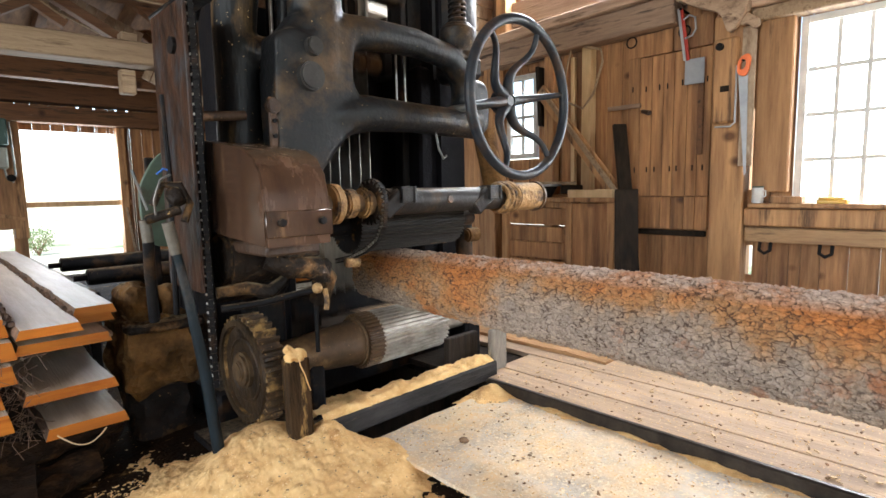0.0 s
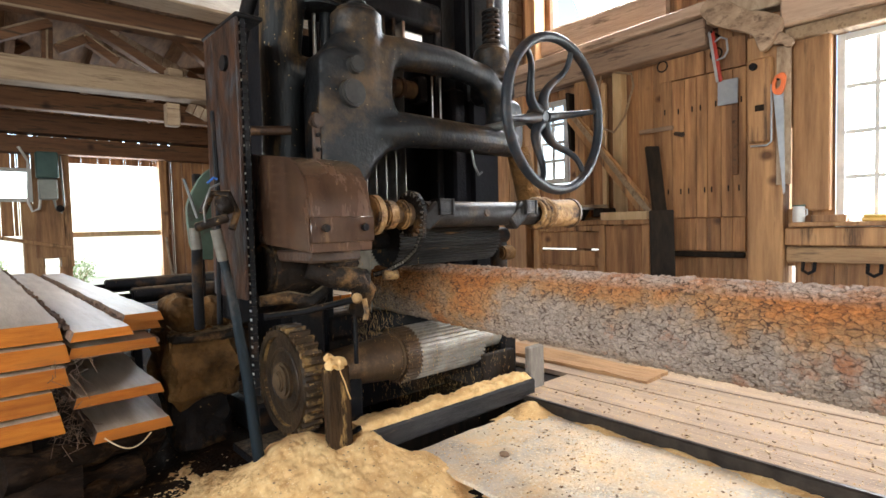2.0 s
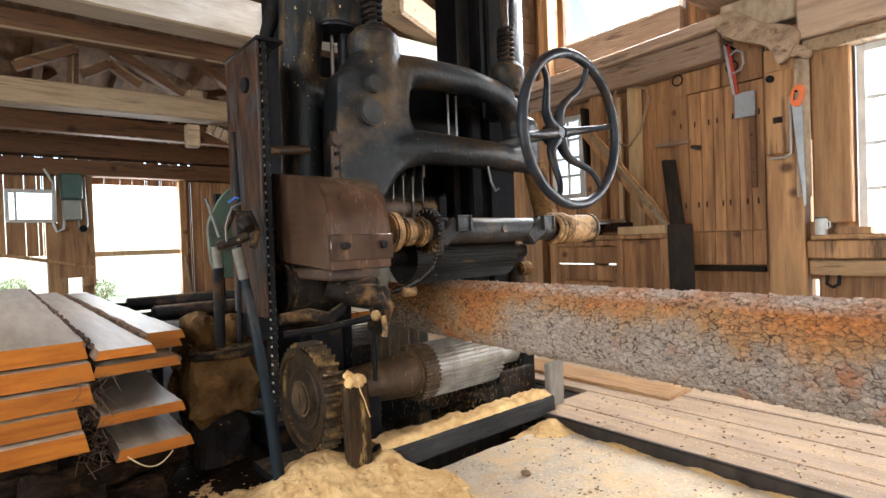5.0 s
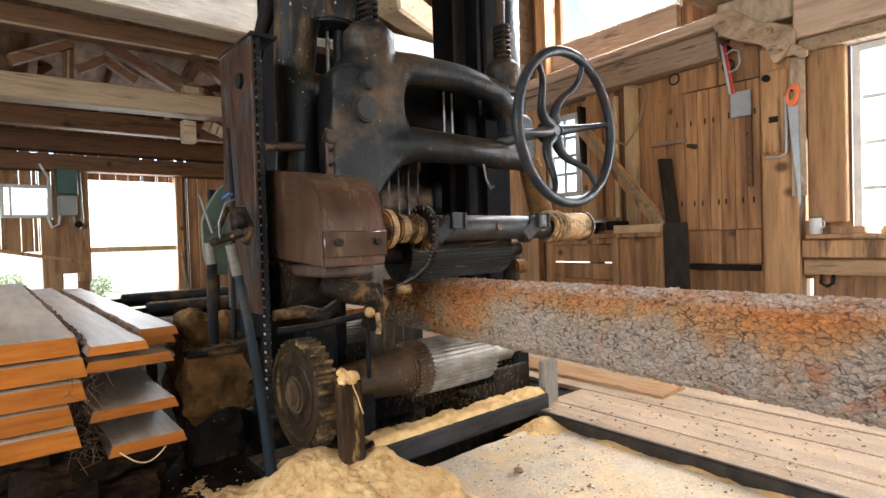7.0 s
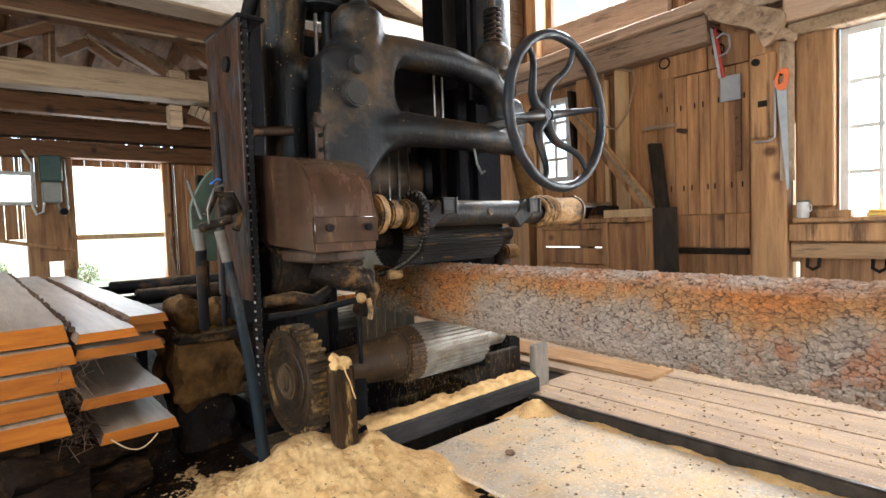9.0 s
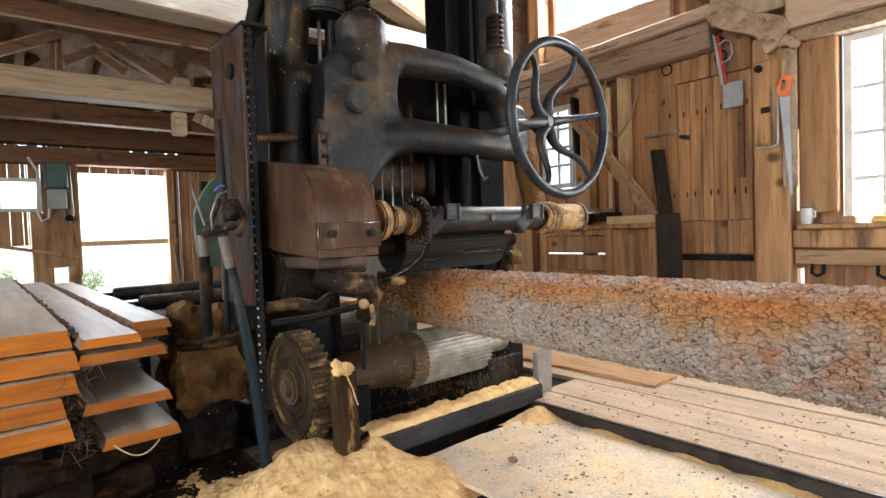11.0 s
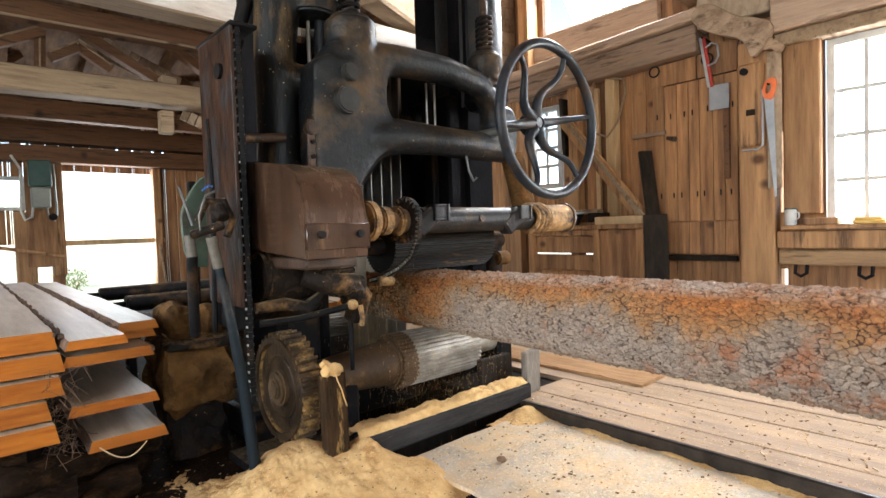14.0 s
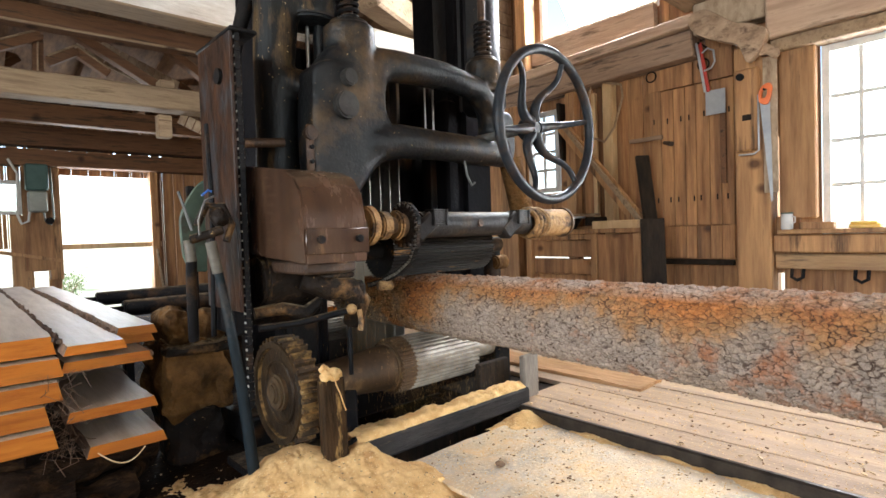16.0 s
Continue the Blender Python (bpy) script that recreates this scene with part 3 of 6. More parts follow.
for y in (1.83, 1.94, 2.05, 2.15, 2.26, 2.37, 2.49):
    for z in (0.95, 1.28, 2.06):
        if stain_mark_mesh is None:
            nail = part("nail", stain_mark, IRON_DARK, door, "", False)
            stain_mark_mesh = nail.data
        else:
            nail = new("nail", stain_mark_mesh)
            nail.parent = door
        nail.location = (0, y + 0.02 * math.sin(y * 91 + z * 37), z + 0.025 * math.sin(y * 57 + z * 23))
part("latch", rod((5.15, 2.40, 1.86), (5.08, 2.30, 1.83), 0.018, 0.024), RUST, door, "rusty latch")
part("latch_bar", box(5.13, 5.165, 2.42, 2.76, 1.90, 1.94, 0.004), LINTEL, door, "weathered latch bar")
for y in (2.02, 2.52):
    part("ring", tube([(5.14, y + 0.05 * math.cos(a * 0.5236), 2.52 + 0.05 * math.sin(a * 0.5236)) for a in range(12)], 0.007, closed=True, seg=6), IRON_DARK, door, "iron ring")

# far wall, Y = 10
wall_n = structure("wall_north", box(-4.0, 5.2, 9.72, 9.98, 2.225, 2.462, 0.01), BEAM, "far board wall with daylight in its cracks", "wall")
OPEN_N = [(1.22, 2.46, -0.1, 2.13), (0.16, 0.78, 1.53, 2.02), (-2.2, 0.62, -0.1, 1.03), (0.87, 1.05, -0.1, 0.68)]
OPEN_N += [(x, x + w, z, z + 0.055) for x, w, z in ((0.545, 0.045, 2.455), (0.77, 0.05, 2.46), (2.36, 0.045, 2.84), (1.98, 0.03, 2.48), (2.2, 0.03, 2.48), (2.5, 0.03, 2.48), (2.66, 0.03, 2.48))]
OPEN_N += [(0.54, 0.595, 3.06, 3.2), (0.77, 0.815, 3.03, 3.09)]
board_wall(wall_n, "y", 10.0, 0.03, -4.0, 5.3, -0.1, 3.4, OPEN_N, WALLWOOD, gap=0.007, width=(0.16, 0.24))
timber("plate_beam", box(-4.0, 5.2, 9.7, 9.98, 2.512, 2.80, 0.01), BEAM, "brown beam along the far wall")
timber("plate_beam", box(-4.0, 5.2, 9.6, 9.98, 2.925, 3.0, 0.01), BEAM, "dark upper beam along the far wall")
timber("opening_rail", box(1.0, 2.62, 9.93, 9.99, 0.99, 1.07, 0.006), PALEWOOD, "pale rail across the open bay")
timber("post_8", box(2.46, 2.58, 9.85, 9.99, -0.05, 2.222, 0.01), POST, "post beside the open bay")
timber("post_9", box(1.06, 1.22, 9.8, 9.99, 0.55, 2.222, 0.01), POST, "brown post beside the open bay")
timber("post_10", box(0.62, 0.86, 9.8, 9.99, -0.05, 1.5, 0.01), POST, "short post under the far window")
bb = stick((-0.6, 9.78, 1.22), (1.2, 9.78, 0.83), 0.16, 0.05)
timber("brace", bb, POST, "slanting brown brace on the far wall")
wf = tagged(new("window_4"), "small far window with a pale frame", "window", "", "structure")
for a in ((0.16, 0.21, 1.53, 2.02), (0.73, 0.78, 1.53, 2.02), (0.21, 0.73, 1.53, 1.58), (0.21, 0.73, 1.97, 2.02), (0.27, 0.30, 1.58, 1.97)):
    part("window_frame", box(a[0], a[1], 9.94, 10.05, a[2], a[3], 0.004), WHITEPAINT, wf, "", False)

# west and south walls behind the camera, open bays in them
ww = structure("wall_west", box(-4.1, -3.95, -5.0, 10.0, 3.0, 3.2, 0), BEAM_Y, "board wall with a long open bay", "wall")
board_wall(ww, "x", -4.05, 0.03, -5.0, 10.0, -0.1, 4.75, [(-1.6, 4.6, 0.6, 3.0)], WALLWOOD, width=(0.5, 0.7))
ws = structure("wall_south", box(-4.0, 5.2, -5.1, -5.03, 3.3, 3.5, 0), BEAM, "board wall with a wide open doorway", "wall")
board_wall(ws, "y", -5.05, 0.03, -4.0, 5.3, -0.1, 4.75, [(-1.1, 3.5, -0.1, 3.3)], WALLWOOD, width=(0.5, 0.7))

# roofs: a flat loft over the saw, a lean-to beyond
b = bmesh.new()
for i in range(36):
    x0 = -4.1 + i * 0.263
    box(x0, x0 + 0.255, -5.1, 3.95, 4.72, 4.76, 0, b)
structure("ceiling", b, ROOFWOOD, "brown boarded loft ceiling", "ceiling")


def lean(y):
    return 4.55 - (y - 3.6) * 0.235


b = bmesh.new()
y = 3.4
while y < 10.5:
    box(-4.1, 5.35, -0.108, 0.108, -0.012, 0.012, 0, b, Matrix.Translation((0, y, lean(y))) @ Matrix.Rotation(-math.atan(0.235), 4, "X"))
    y += 0.208
structure("lean_to_roof", b, ROOFWOOD, "boarded underside of the lean-to roof", "roof")
for i in range(11):
    x = -3.8 + i * 0.86
    timber("rafter", stick((x, 3.6, lean(3.6) - 0.13), (x, 10.3, lean(10.3) - 0.13), 0.10, 0.15), ROOFWOOD, "brown rafter under the lean-to roof")
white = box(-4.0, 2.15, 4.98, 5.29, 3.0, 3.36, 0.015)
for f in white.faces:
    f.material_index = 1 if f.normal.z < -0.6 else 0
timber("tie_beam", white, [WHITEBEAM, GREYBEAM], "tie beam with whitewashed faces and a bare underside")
timber("tie_beam", box(2.16, 4.24, 4.9, 5.15, 3.10, 3.355, 0.02), WHITEBEAM, "whitewashed beam end above the saw")
timber("cross_beam", stick((3.2, 4.55, 3.535), (4.6, 5.25, 3.60), 0.32, 0.3, None, 0.03, 90), GREYBEAM, "tan squared beam lying across the whitewashed one")
timber("beam_post", box(4.05, 4.25, 4.92, 5.1, -0.05, 3.095, 0.01), DARKWOOD, "dark post under the whitewashed beam")
timber("tie_beam", stick((-4.0, 6.87, 2.61), (5.1, 6.87, 2.775), 0.25, 0.285, None, 0.015, 90), GREYBEAM, "grey hewn tie beam")
# Strip added in a paler wood to draw the beam's lit lower edge.
timber("tie_lath", stick((-4.0, 5.885, 2.94), (5.1, 5.885, 3.07), 0.02, 0.03, None, 0.003, 90), GREYBEAM, "pale strip for the lit lower edge of the dark tie beam")
timber("tie_beam", stick((-4.0, 5.99, 3.03), (5.1, 5.99, 3.16), 0.18, 0.19, None, 0.01, 90), BEAM, "dark brown tie beam")
timber("tie_beam", box(-4.0, 5.1, 8.4, 8.58, 2.62, 2.86, 0.01), BEAM, "dark brown tie beam")
timber("tie_beam", box(-4.0, 5.1, 3.7, 3.9, 4.3, 4.6, 0.01), BEAM, "high tie beam over the saw")
for x0, z0, x1, z1, y, w in ((0.25, 3.05, 0.80, 3.34, 7.25, 0.1), (0.78, 3.36, 0.76, 2.9, 7.3, 0.09), (0.84, 3.05, 1.11, 3.22, 7.2, 0.1), (1.10, 3.23, 1.42, 3.02, 7.22, 0.1), (1.05, 3.42, 1.90, 2.95, 7.15, 0.13),
                             (-0.5, 2.95, 0.1, 3.3, 7.2, 0.1), (2.0, 3.45, 2.75, 2.95, 7.15, 0.13), (3.3, 2.9, 2.35, 3.5, 8.5, 0.12), (0.1, 2.9, 0.7, 3.4, 8.5, 0.12)):
    timber("strut", stick((x0, y, z0), (x1, y, z1), 0.1, w, None, 0.006, 90), BEAM, "dark slanting strut above the tie beam")
    # Paler strip along the upper edge of each strut.
    timber("strut_lath", stick((x0, y - 0.05, z0 + 0.055), (x1, y - 0.05, z1 + 0.055), 0.02, 0.02, None, 0.003, 90), GREYBEAM, "pale strip along the slanting strut")
# Added boards in a paler wood, for the lit stretch of roof underside.
sarking = tagged(new("sarking"), "sloping roof boards painted pale as lit, behind the struts", "timber", "", "structure")
for i in range(11):
    f = i / 10
    x, z = 1.22 + 0.95 * f, 3.44 - 0.40 * f
    m = Matrix.Translation((x, 7.42, z - 0.03)) @ Matrix.Rotation(radians(24), 4, "Y") @ Matrix.Rotation(radians(-24), 4, "X")
    part("board", box(-0.048, 0.048, -0.012, 0.012, -0.17, 0.16, 0.003, None, m), WHITEWOOD, sarking, "", False)
for i in range(8):
    m = Matrix.Translation((2.16 + 0.085 * i, 7.05, 2.56 - 0.036 * i)) @ Matrix.Rotation(radians(24), 4, "Y")
    part("board", box(-0.04, 0.04, -0.012, 0.012, -0.07, 0.07, 0.003, None, m), WHITEWOOD, sarking, "", False)
timber("hanger", box(1.82, 1.97, 6.82, 6.96, 2.28, 2.545, 0.012), GREYBEAM, "short pale block under the tie beam")
timber("hanger", box(1.85, 2.02, 6.8, 6.98, 2.85, 2.95, 0.012), GREYBEAM, "short block on the tie beam")

# a boarded partition behind the saw
pw = structure("partition", box(4.70, 5.19, 4.335, 4.4, 3.05, 3.1, 0), BEAM, "partition of weathered horizontal boards", "wall")
for i in range(13):
    part("board", box(4.70, 5.19, 4.3, 4.33, 2.83 + i * 0.145, 2.968 + i * 0.145, 0.004), WHITEWOOD, pw, "", False)

slab = uneven_sheet(3.1, 3.38, 1.63, 3.6, 12, 60, lambda x, y: 0.052 + 0.012 * nz(x, y, 4) + 0.006 * nz(x, y, 20))
g = bmesh.ops.extrude_face_region(slab, geom=slab.faces[:])
for v in [e for e in g["geom"] if isinstance(e, bmesh.types.BMVert)]:
    v.co.z = 0.029
bmesh.ops.recalc_face_normals(slab, faces=slab.faces)
tagged(link("slab_board", slab, CHIPBOARD, None, "", True), "rough brown slab board lying on the planks", "board")

# ---- the log ----
LOG_X, LOG_Z, LOG_R = 2.08, 0.645, 0.160


def bark_material():
    """Grey plates turning orange towards the top and the saw end, a lit strip painted pale along the very top; the mesh
    carries each plate's tone and its edge.
    """
    m = bpy.data.materials.new("pine_bark")
    m.use_nodes = True
    t = m.node_tree
    n, l = t.nodes, t.links
    p = n["Principled BSDF"]
    co = n.new("ShaderNodeTexCoord")
    att = n.new("ShaderNodeAttribute")
    att.attribute_name = "plate"
    pl = n.new("ShaderNodeSeparateColor")
    l.new(att.outputs["Color"], pl.inputs[0])

    def tex(scale, detail, rough):
        a = n.new("ShaderNodeTexNoise")
        a.inputs["Scale"].default_value, a.inputs["Detail"].default_value, a.inputs["Roughness"].default_value = scale, detail, rough
        l.new(co.outputs["Object"], a.inputs["Vector"])
        return a.outputs["Fac"]

    def mapped(value, a, b, c, d):
        r = n.new("ShaderNodeMapRange")
        for k, v in enumerate((a, b, c, d)):
            r.inputs[k + 1].default_value = v
        l.new(value, r.inputs[0])
        return r.outputs[0]

    def math2(op, a, b):
        r = n.new("ShaderNodeMath")
        r.operation = op
        for k, v in enumerate((a, b)):
            if isinstance(v, float):
                r.inputs[k].default_value = v
            else:
                l.new(v, r.inputs[k])
        return r.outputs[0]

    def blend(f, a, b, how="MIX"):
        r = n.new("ShaderNodeMix")
        r.data_type, r.blend_type = "RGBA", how
        for k, v in ((0, f), (6, a), (7, b)):
            if isinstance(v, float):
                r.inputs[k].default_value = v
            elif isinstance(v, tuple):
                r.inputs[k].default_value = (*v, 1)
            else:
                l.new(v, r.inputs[k])
        return r.outputs[2]

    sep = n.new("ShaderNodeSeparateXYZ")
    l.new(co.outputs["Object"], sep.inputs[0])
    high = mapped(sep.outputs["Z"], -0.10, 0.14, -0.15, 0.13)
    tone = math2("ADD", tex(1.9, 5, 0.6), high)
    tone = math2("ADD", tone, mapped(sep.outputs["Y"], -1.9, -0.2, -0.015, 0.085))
    tone = math2("ADD", tone, mapped(pl.outputs[0], 0, 1, -0.02, 0.02))
    ramp = n.new("ShaderNodeValToRGB")
    e = ramp.color_ramp.elements
    e[0].position, e[0].color = 0.38, (0.37, 0.285, 0.22, 1)
    e[1].position, e[1].color = 0.68, (0.47, 0.175, 0.05, 1)
    for at, c in ((0.47, (0.37, 0.265, 0.185, 1)), (0.55, (0.42, 0.22, 0.095, 1))):
        k = e.new(at)
        k.color = c
    l.new(tone, ramp.inputs[0])
    red = mapped(tex(3.2, 5, 0.7), 0.56, 0.66, 0.0, 0.75)
    colour = blend(red, ramp.outputs[0], (0.42, 0.14, 0.045))
    # Light on the log's upper edge, painted as a paler bark tone.
    lit_crest = math2("MULTIPLY", mapped(sep.outputs["Z"], 0.125, 0.16, 0.0, 0.85), mapped(tex(4.0, 5, 0.7), 0.40, 0.55, 0.2, 1.0))
    colour = blend(lit_crest, colour, (0.5, 0.4, 0.32))
    vary = n.new("ShaderNodeHueSaturation")
    l.new(mapped(pl.outputs[0], 0, 1, 0.84, 1.14), vary.inputs["Value"])
    l.new(colour, vary.inputs["Color"])
    flake = mapped(tex(75, 8, 0.8), 0.35, 0.65, 0.52, 1.22)
    comb = n.new("ShaderNodeCombineColor")
    for k in range(3):
        l.new(flake, comb.inputs[k])
    colour = blend(1.0, vary.outputs[0], comb.outputs[0], "MULTIPLY")
    # Gaps between plates darkened in colour, painted shade on top of the relief's own.
    crack_shade = mapped(math2("SUBTRACT", pl.outputs[1], mapped(tex(22, 5, 0.7), 0.35, 0.65, -0.01, 0.05)), -0.012, 0.05, 1.0, 0.0)
    crack_shade = math2("MULTIPLY", crack_shade, mapped(tex(9, 4, 0.6), 0.35, 0.6, 0.6, 1.0))
    colour = blend(crack_shade, colour, (0.06, 0.031, 0.019))
    l.new(colour, p.inputs["Base Color"])
    p.inputs["Roughness"].default_value = 0.9
    p.inputs["Specular IOR Level"].default_value = 0.3
    bp = n.new("ShaderNodeBump")
    bp.inputs["Strength"].default_value, bp.inputs["Distance"].default_value = 0.5, 0.006
    l.new(tex(120, 5, 0.7), bp.inputs["Height"])
    l.new(bp.outputs[0], p.inputs["Normal"])
    return m


BARK = bark_material()


def build_log():
    """A pine log along Y, butt towards -Y, its origin on the axis; every bark plate stands proud and tilted."""
    angles = [radians(68 + 168 * i / 270) for i in range(270)] + [radians(236 + 192 * i / 64) for i in range(64)]
    na = len(angles)
    ys = [-4.4 + 0.04 * i for i in range(42)]
    ys += [-2.72 + 0.0029 * i for i in range(1173)]
    ny = len(ys)
    verts, plate = [], []
    for y in ys:
        for a in angles:
            d = Vector((math.cos(a), 0, math.sin(a)))
            r = LOG_R - 0.011 * y + 0.006 * noise.noise(Vector((d.x * 1.3, y * 1.4, d.z * 1.3)))
            q = Vector((d.x * LOG_R, y * 0.58, d.z * LOG_R)) * 60
            q += noise.noise_vector(q * 0.5) * 0.45 + noise.noise_vector(q * 2.2) * 0.22
            dist, pts = noise.voronoi(q)
            c = pts[0]
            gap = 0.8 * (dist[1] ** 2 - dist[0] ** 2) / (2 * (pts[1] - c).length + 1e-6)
            tone = (math.sin(c.x * 12.9898 + c.y * 78.233 + c.z * 37.719) * 43758.5453) % 1.0
            tilt = Vector((math.sin(c.y * 91.7), math.cos(c.x * 57.3 + c.z), math.sin(c.z * 71.1)))
            rise = min(gap / 0.12, 1.0) ** 0.6
            r += rise * (0.006 + 0.007 * tone) + 0.008 * rise * (q - c).dot(tilt)
            r += 0.0014 * noise.noise(q * 4)
            verts.append((d.x * r, y, d.z * r + 0.010 * y))
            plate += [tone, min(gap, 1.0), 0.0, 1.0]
    faces = [(i * na + k, i * na + (k + 1) % na, (i + 1) * na + (k + 1) % na, (i + 1) * na + k) for i in range(ny - 1) for k in range(na)]
    faces += [tuple(range(na))[::-1], tuple((ny - 1) * na + k for k in range(na))]
    me = bpy.data.meshes.new("log")
    me.from_pydata(verts, [], faces)
    me.color_attributes.new("plate", "FLOAT_COLOR", "POINT").data.foreach_set("color", plate)
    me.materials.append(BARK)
    b = bmesh.new()
    b.from_mesh(me)
    bmesh.ops.recalc_face_normals(b, faces=b.faces)
    b.to_mesh(me)
    b.free()
    me.shade_smooth()
    ob = new("log", me)
    tagged(ob, "rough-barked pine log, grey and orange, feeding into the saw", "log")
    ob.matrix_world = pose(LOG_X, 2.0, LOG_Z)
    return ob


log = build_log()

# ---- the frame saw ----
saw = thing("frame_saw", "old black cast-iron frame saw dusted with sawdust", "saw")


# front gate casting with its long opening
outer = rounded([(1.33, 1.36), (1.33, 1.88), (1.40, 1.96), (1.46, 2.04), (1.72, 2.06), (2.05, 2.07), (2.38, 2.05), (2.6, 1.98), (2.68, 1.86),
                 (2.84, 1.86), (2.86, 1.66), (2.84, 1.50), (2.6, 1.49), (1.98, 1.51), (1.80, 1.49), (1.66, 1.39), (1.58, 1.26), (1.42, 1.24)], 3)
hole = rounded([(1.76, 1.67), (1.76, 1.86), (1.85, 1.93), (2.38, 1.95), (2.56, 1.90), (2.62, 1.80), (2.60, 1.66), (2.5, 1.635), (1.85, 1.635)], 3)
gate = casting("gate_casting", [outer, hole], 0.17, 0.05, GATE_IRON, saw, Matrix.Translation((0, 2.43, 0)) @ UPRIGHT, "cast gate with a long rounded opening")
body = rounded([(1.30, 1.22), (1.30, 1.88), (1.40, 1.94), (1.48, 1.91), (1.62, 1.98), (1.78, 1.98), (1.74, 1.80), (1.75, 1.68), (1.88, 1.55), (1.72, 1.48), (1.61, 1.37), (1.53, 1.24), (1.42, 1.20)], 2)
b = bmesh.new()
b.from_mesh(gate.data)
lo = [b.verts.new((v.x, 2.50, v.y)) for v in body]
hi = [b.verts.new((v.x, 2.325, v.y)) for v in body]
b.faces.new(lo)
b.faces.new(hi[::-1])
for i in range(len(lo)):
    j = (i + 1) % len(lo)
    b.faces.new((lo[i], hi[i], hi[j], lo[j]))
tube([(1.55, 2.47, 1.53), (1.68, 2.42, 1.55), (1.85, 2.385, 1.575), (2.2, 2.375, 1.575), (2.6, 2.38, 1.57), (2.75, 2.4, 1.57)], 0.075, b, 16, radii=[0.11, 0.115, 0.098, 0.086, 0.088, 0.09])
tube([(1.55, 2.47, 1.95), (1.66, 2.43, 1.975), (1.85, 2.39, 1.995), (2.2, 2.385, 2.005), (2.5, 2.39, 1.965), (2.64, 2.40, 1.86), (2.69, 2.41, 1.7), (2.72, 2.41, 1.58)], 0.06, b, 16, radii=[0.10, 0.1, 0.086, 0.078, 0.077, 0.077, 0.077, 0.077])
box(1.31, 1.62, 2.325, 2.5, 1.40, 1.885, 0.012, b)
rod((1.60, 2.45, 1.7), (1.60, 2.45, 2.19), 0.137, bm=b, seg=32, bevel=0.03)
rod((2.64, 2.45, 1.98), (2.64, 2.45, 2.205), 0.117, bm=b, seg=32, bevel=0.03)
bmesh.ops.recalc_face_normals(b, faces=b.faces)
b.to_mesh(gate.data)
b.free()
fuse = gate.modifiers.new("fuse", "REMESH")
fuse.mode, fuse.voxel_size, fuse.use_smooth_shade = "VOXEL", 0.011, True
melt = gate.modifiers.new("melt", "SMOOTH")
melt.factor, melt.iterations = 0.5, 11
part("boss", rod((1.478, 2.34, 1.712), (1.478, 2.288, 1.712), 0.072, 0.067, bevel=0.008, seg=28), BOSS, saw, "round boss in a lit grey tone")
part("boss", rod((1.50, 2.34, 1.855), (1.50, 2.288, 1.855), 0.046, 0.042, bevel=0.006, seg=24), BOSS, saw)
part("cheek", box(1.33, 1.52, 2.36, 2.7, 1.36, 1.9, 0.03), IRON, saw)
for x, z in ((1.60, 2.185), (2.64, 2.20)):
    part("spring_seat", rod((x, 2.45, z - 0.02), (x, 2.45, z + 0.012), 0.066, bevel=0.006, seg=28), IRON_DARK, saw)
    part("spring_rod", rod((x, 2.45, z - 0.02), (x, 2.45, z + 0.6), 0.026), RUST, saw, "dark steel rod")
    n = 170 if x < 2 else 110
    part("spring", tube([(x + 0.05 * math.cos(i * 0.42), 2.45 + 0.05 * math.sin(i * 0.42), z + 0.005 + i * 0.0022) for i in range(n)], 0.0105, seg=6), IRON_DARK, saw, "dark coil spring")
# columns
for x0, x1 in ((1.32, 1.46), (2.72, 3.06)):
    part("column", box(x0, x1, 2.75, 3.3, -0.06, 3.6, 0.05, seg=4), SHADE_IRON, saw, "tall dark side column", True)
# round frame column that arches over to the cylinder head
b = tube([(1.262, 2.66, 0.95), (1.255, 2.64, 1.2), (1.25, 2.62, 1.6), (1.25, 2.62, 1.95), (1.27, 2.62, 2.2), (1.31, 2.62, 2.4), (1.38, 2.62, 2.75), (1.42, 2.62, 3.3)], 0.1, None, 28, radii=[0.13, 0.118, 0.104, 0.104, 0.115, 0.15, 0.2, 0.22])
rod((1.455, 2.6, 2.20), (1.455, 2.6, 3.3), 0.148, bm=b, seg=32)
tube([(1.28, 2.62, 2.28), (1.37, 2.61, 2.31), (1.46, 2.6, 2.34)], 0.12, b, 16)
tube([(1.26, 2.60, 1.86), (1.33, 2.56, 1.84), (1.42, 2.5, 1.82)], 0.09, b, 16, radii=[0.1, 0.085, 0.09])
tube([(1.26, 2.62, 1.36), (1.33, 2.58, 1.34), (1.42, 2.5, 1.32)], 0.09, b, 16)
bmesh.ops.recalc_face_normals(b, faces=b.faces)
col = part("frame_column", b, COLUMN_IRON, saw, "round cast column streaked with sawdust")
fuse = col.modifiers.new("fuse", "REMESH")
fuse.mode, fuse.voxel_size, fuse.use_smooth_shade = "VOXEL", 0.011, True
melt = col.modifiers.new("melt", "SMOOTH")
melt.factor, melt.iterations = 0.5, 14
part("cylinder_lip", rod((1.455, 2.6, 2.19), (1.455, 2.6, 2.225), 0.15, bevel=0.012, seg=32), IRON, saw)
part("piston_rod", rod((1.512, 2.6, 1.8), (1.512, 2.6, 2.25), 0.038, seg=24), IRON, saw, "dark oily piston rod", True)
part("guide_rod", rod((1.452, 2.63, 1.8), (1.452, 2.63, 2.25), 0.011), STEEL, saw, "thin bright guide rod", True)
b = tube([(1.10, 2.75, 2.0), (1.13, 2.74, 2.15), (1.2, 2.72, 2.4), (1.32, 2.7, 2.7)], 0.03, None, 12, radii=[0.03, 0.035, 0.045, 0.06])
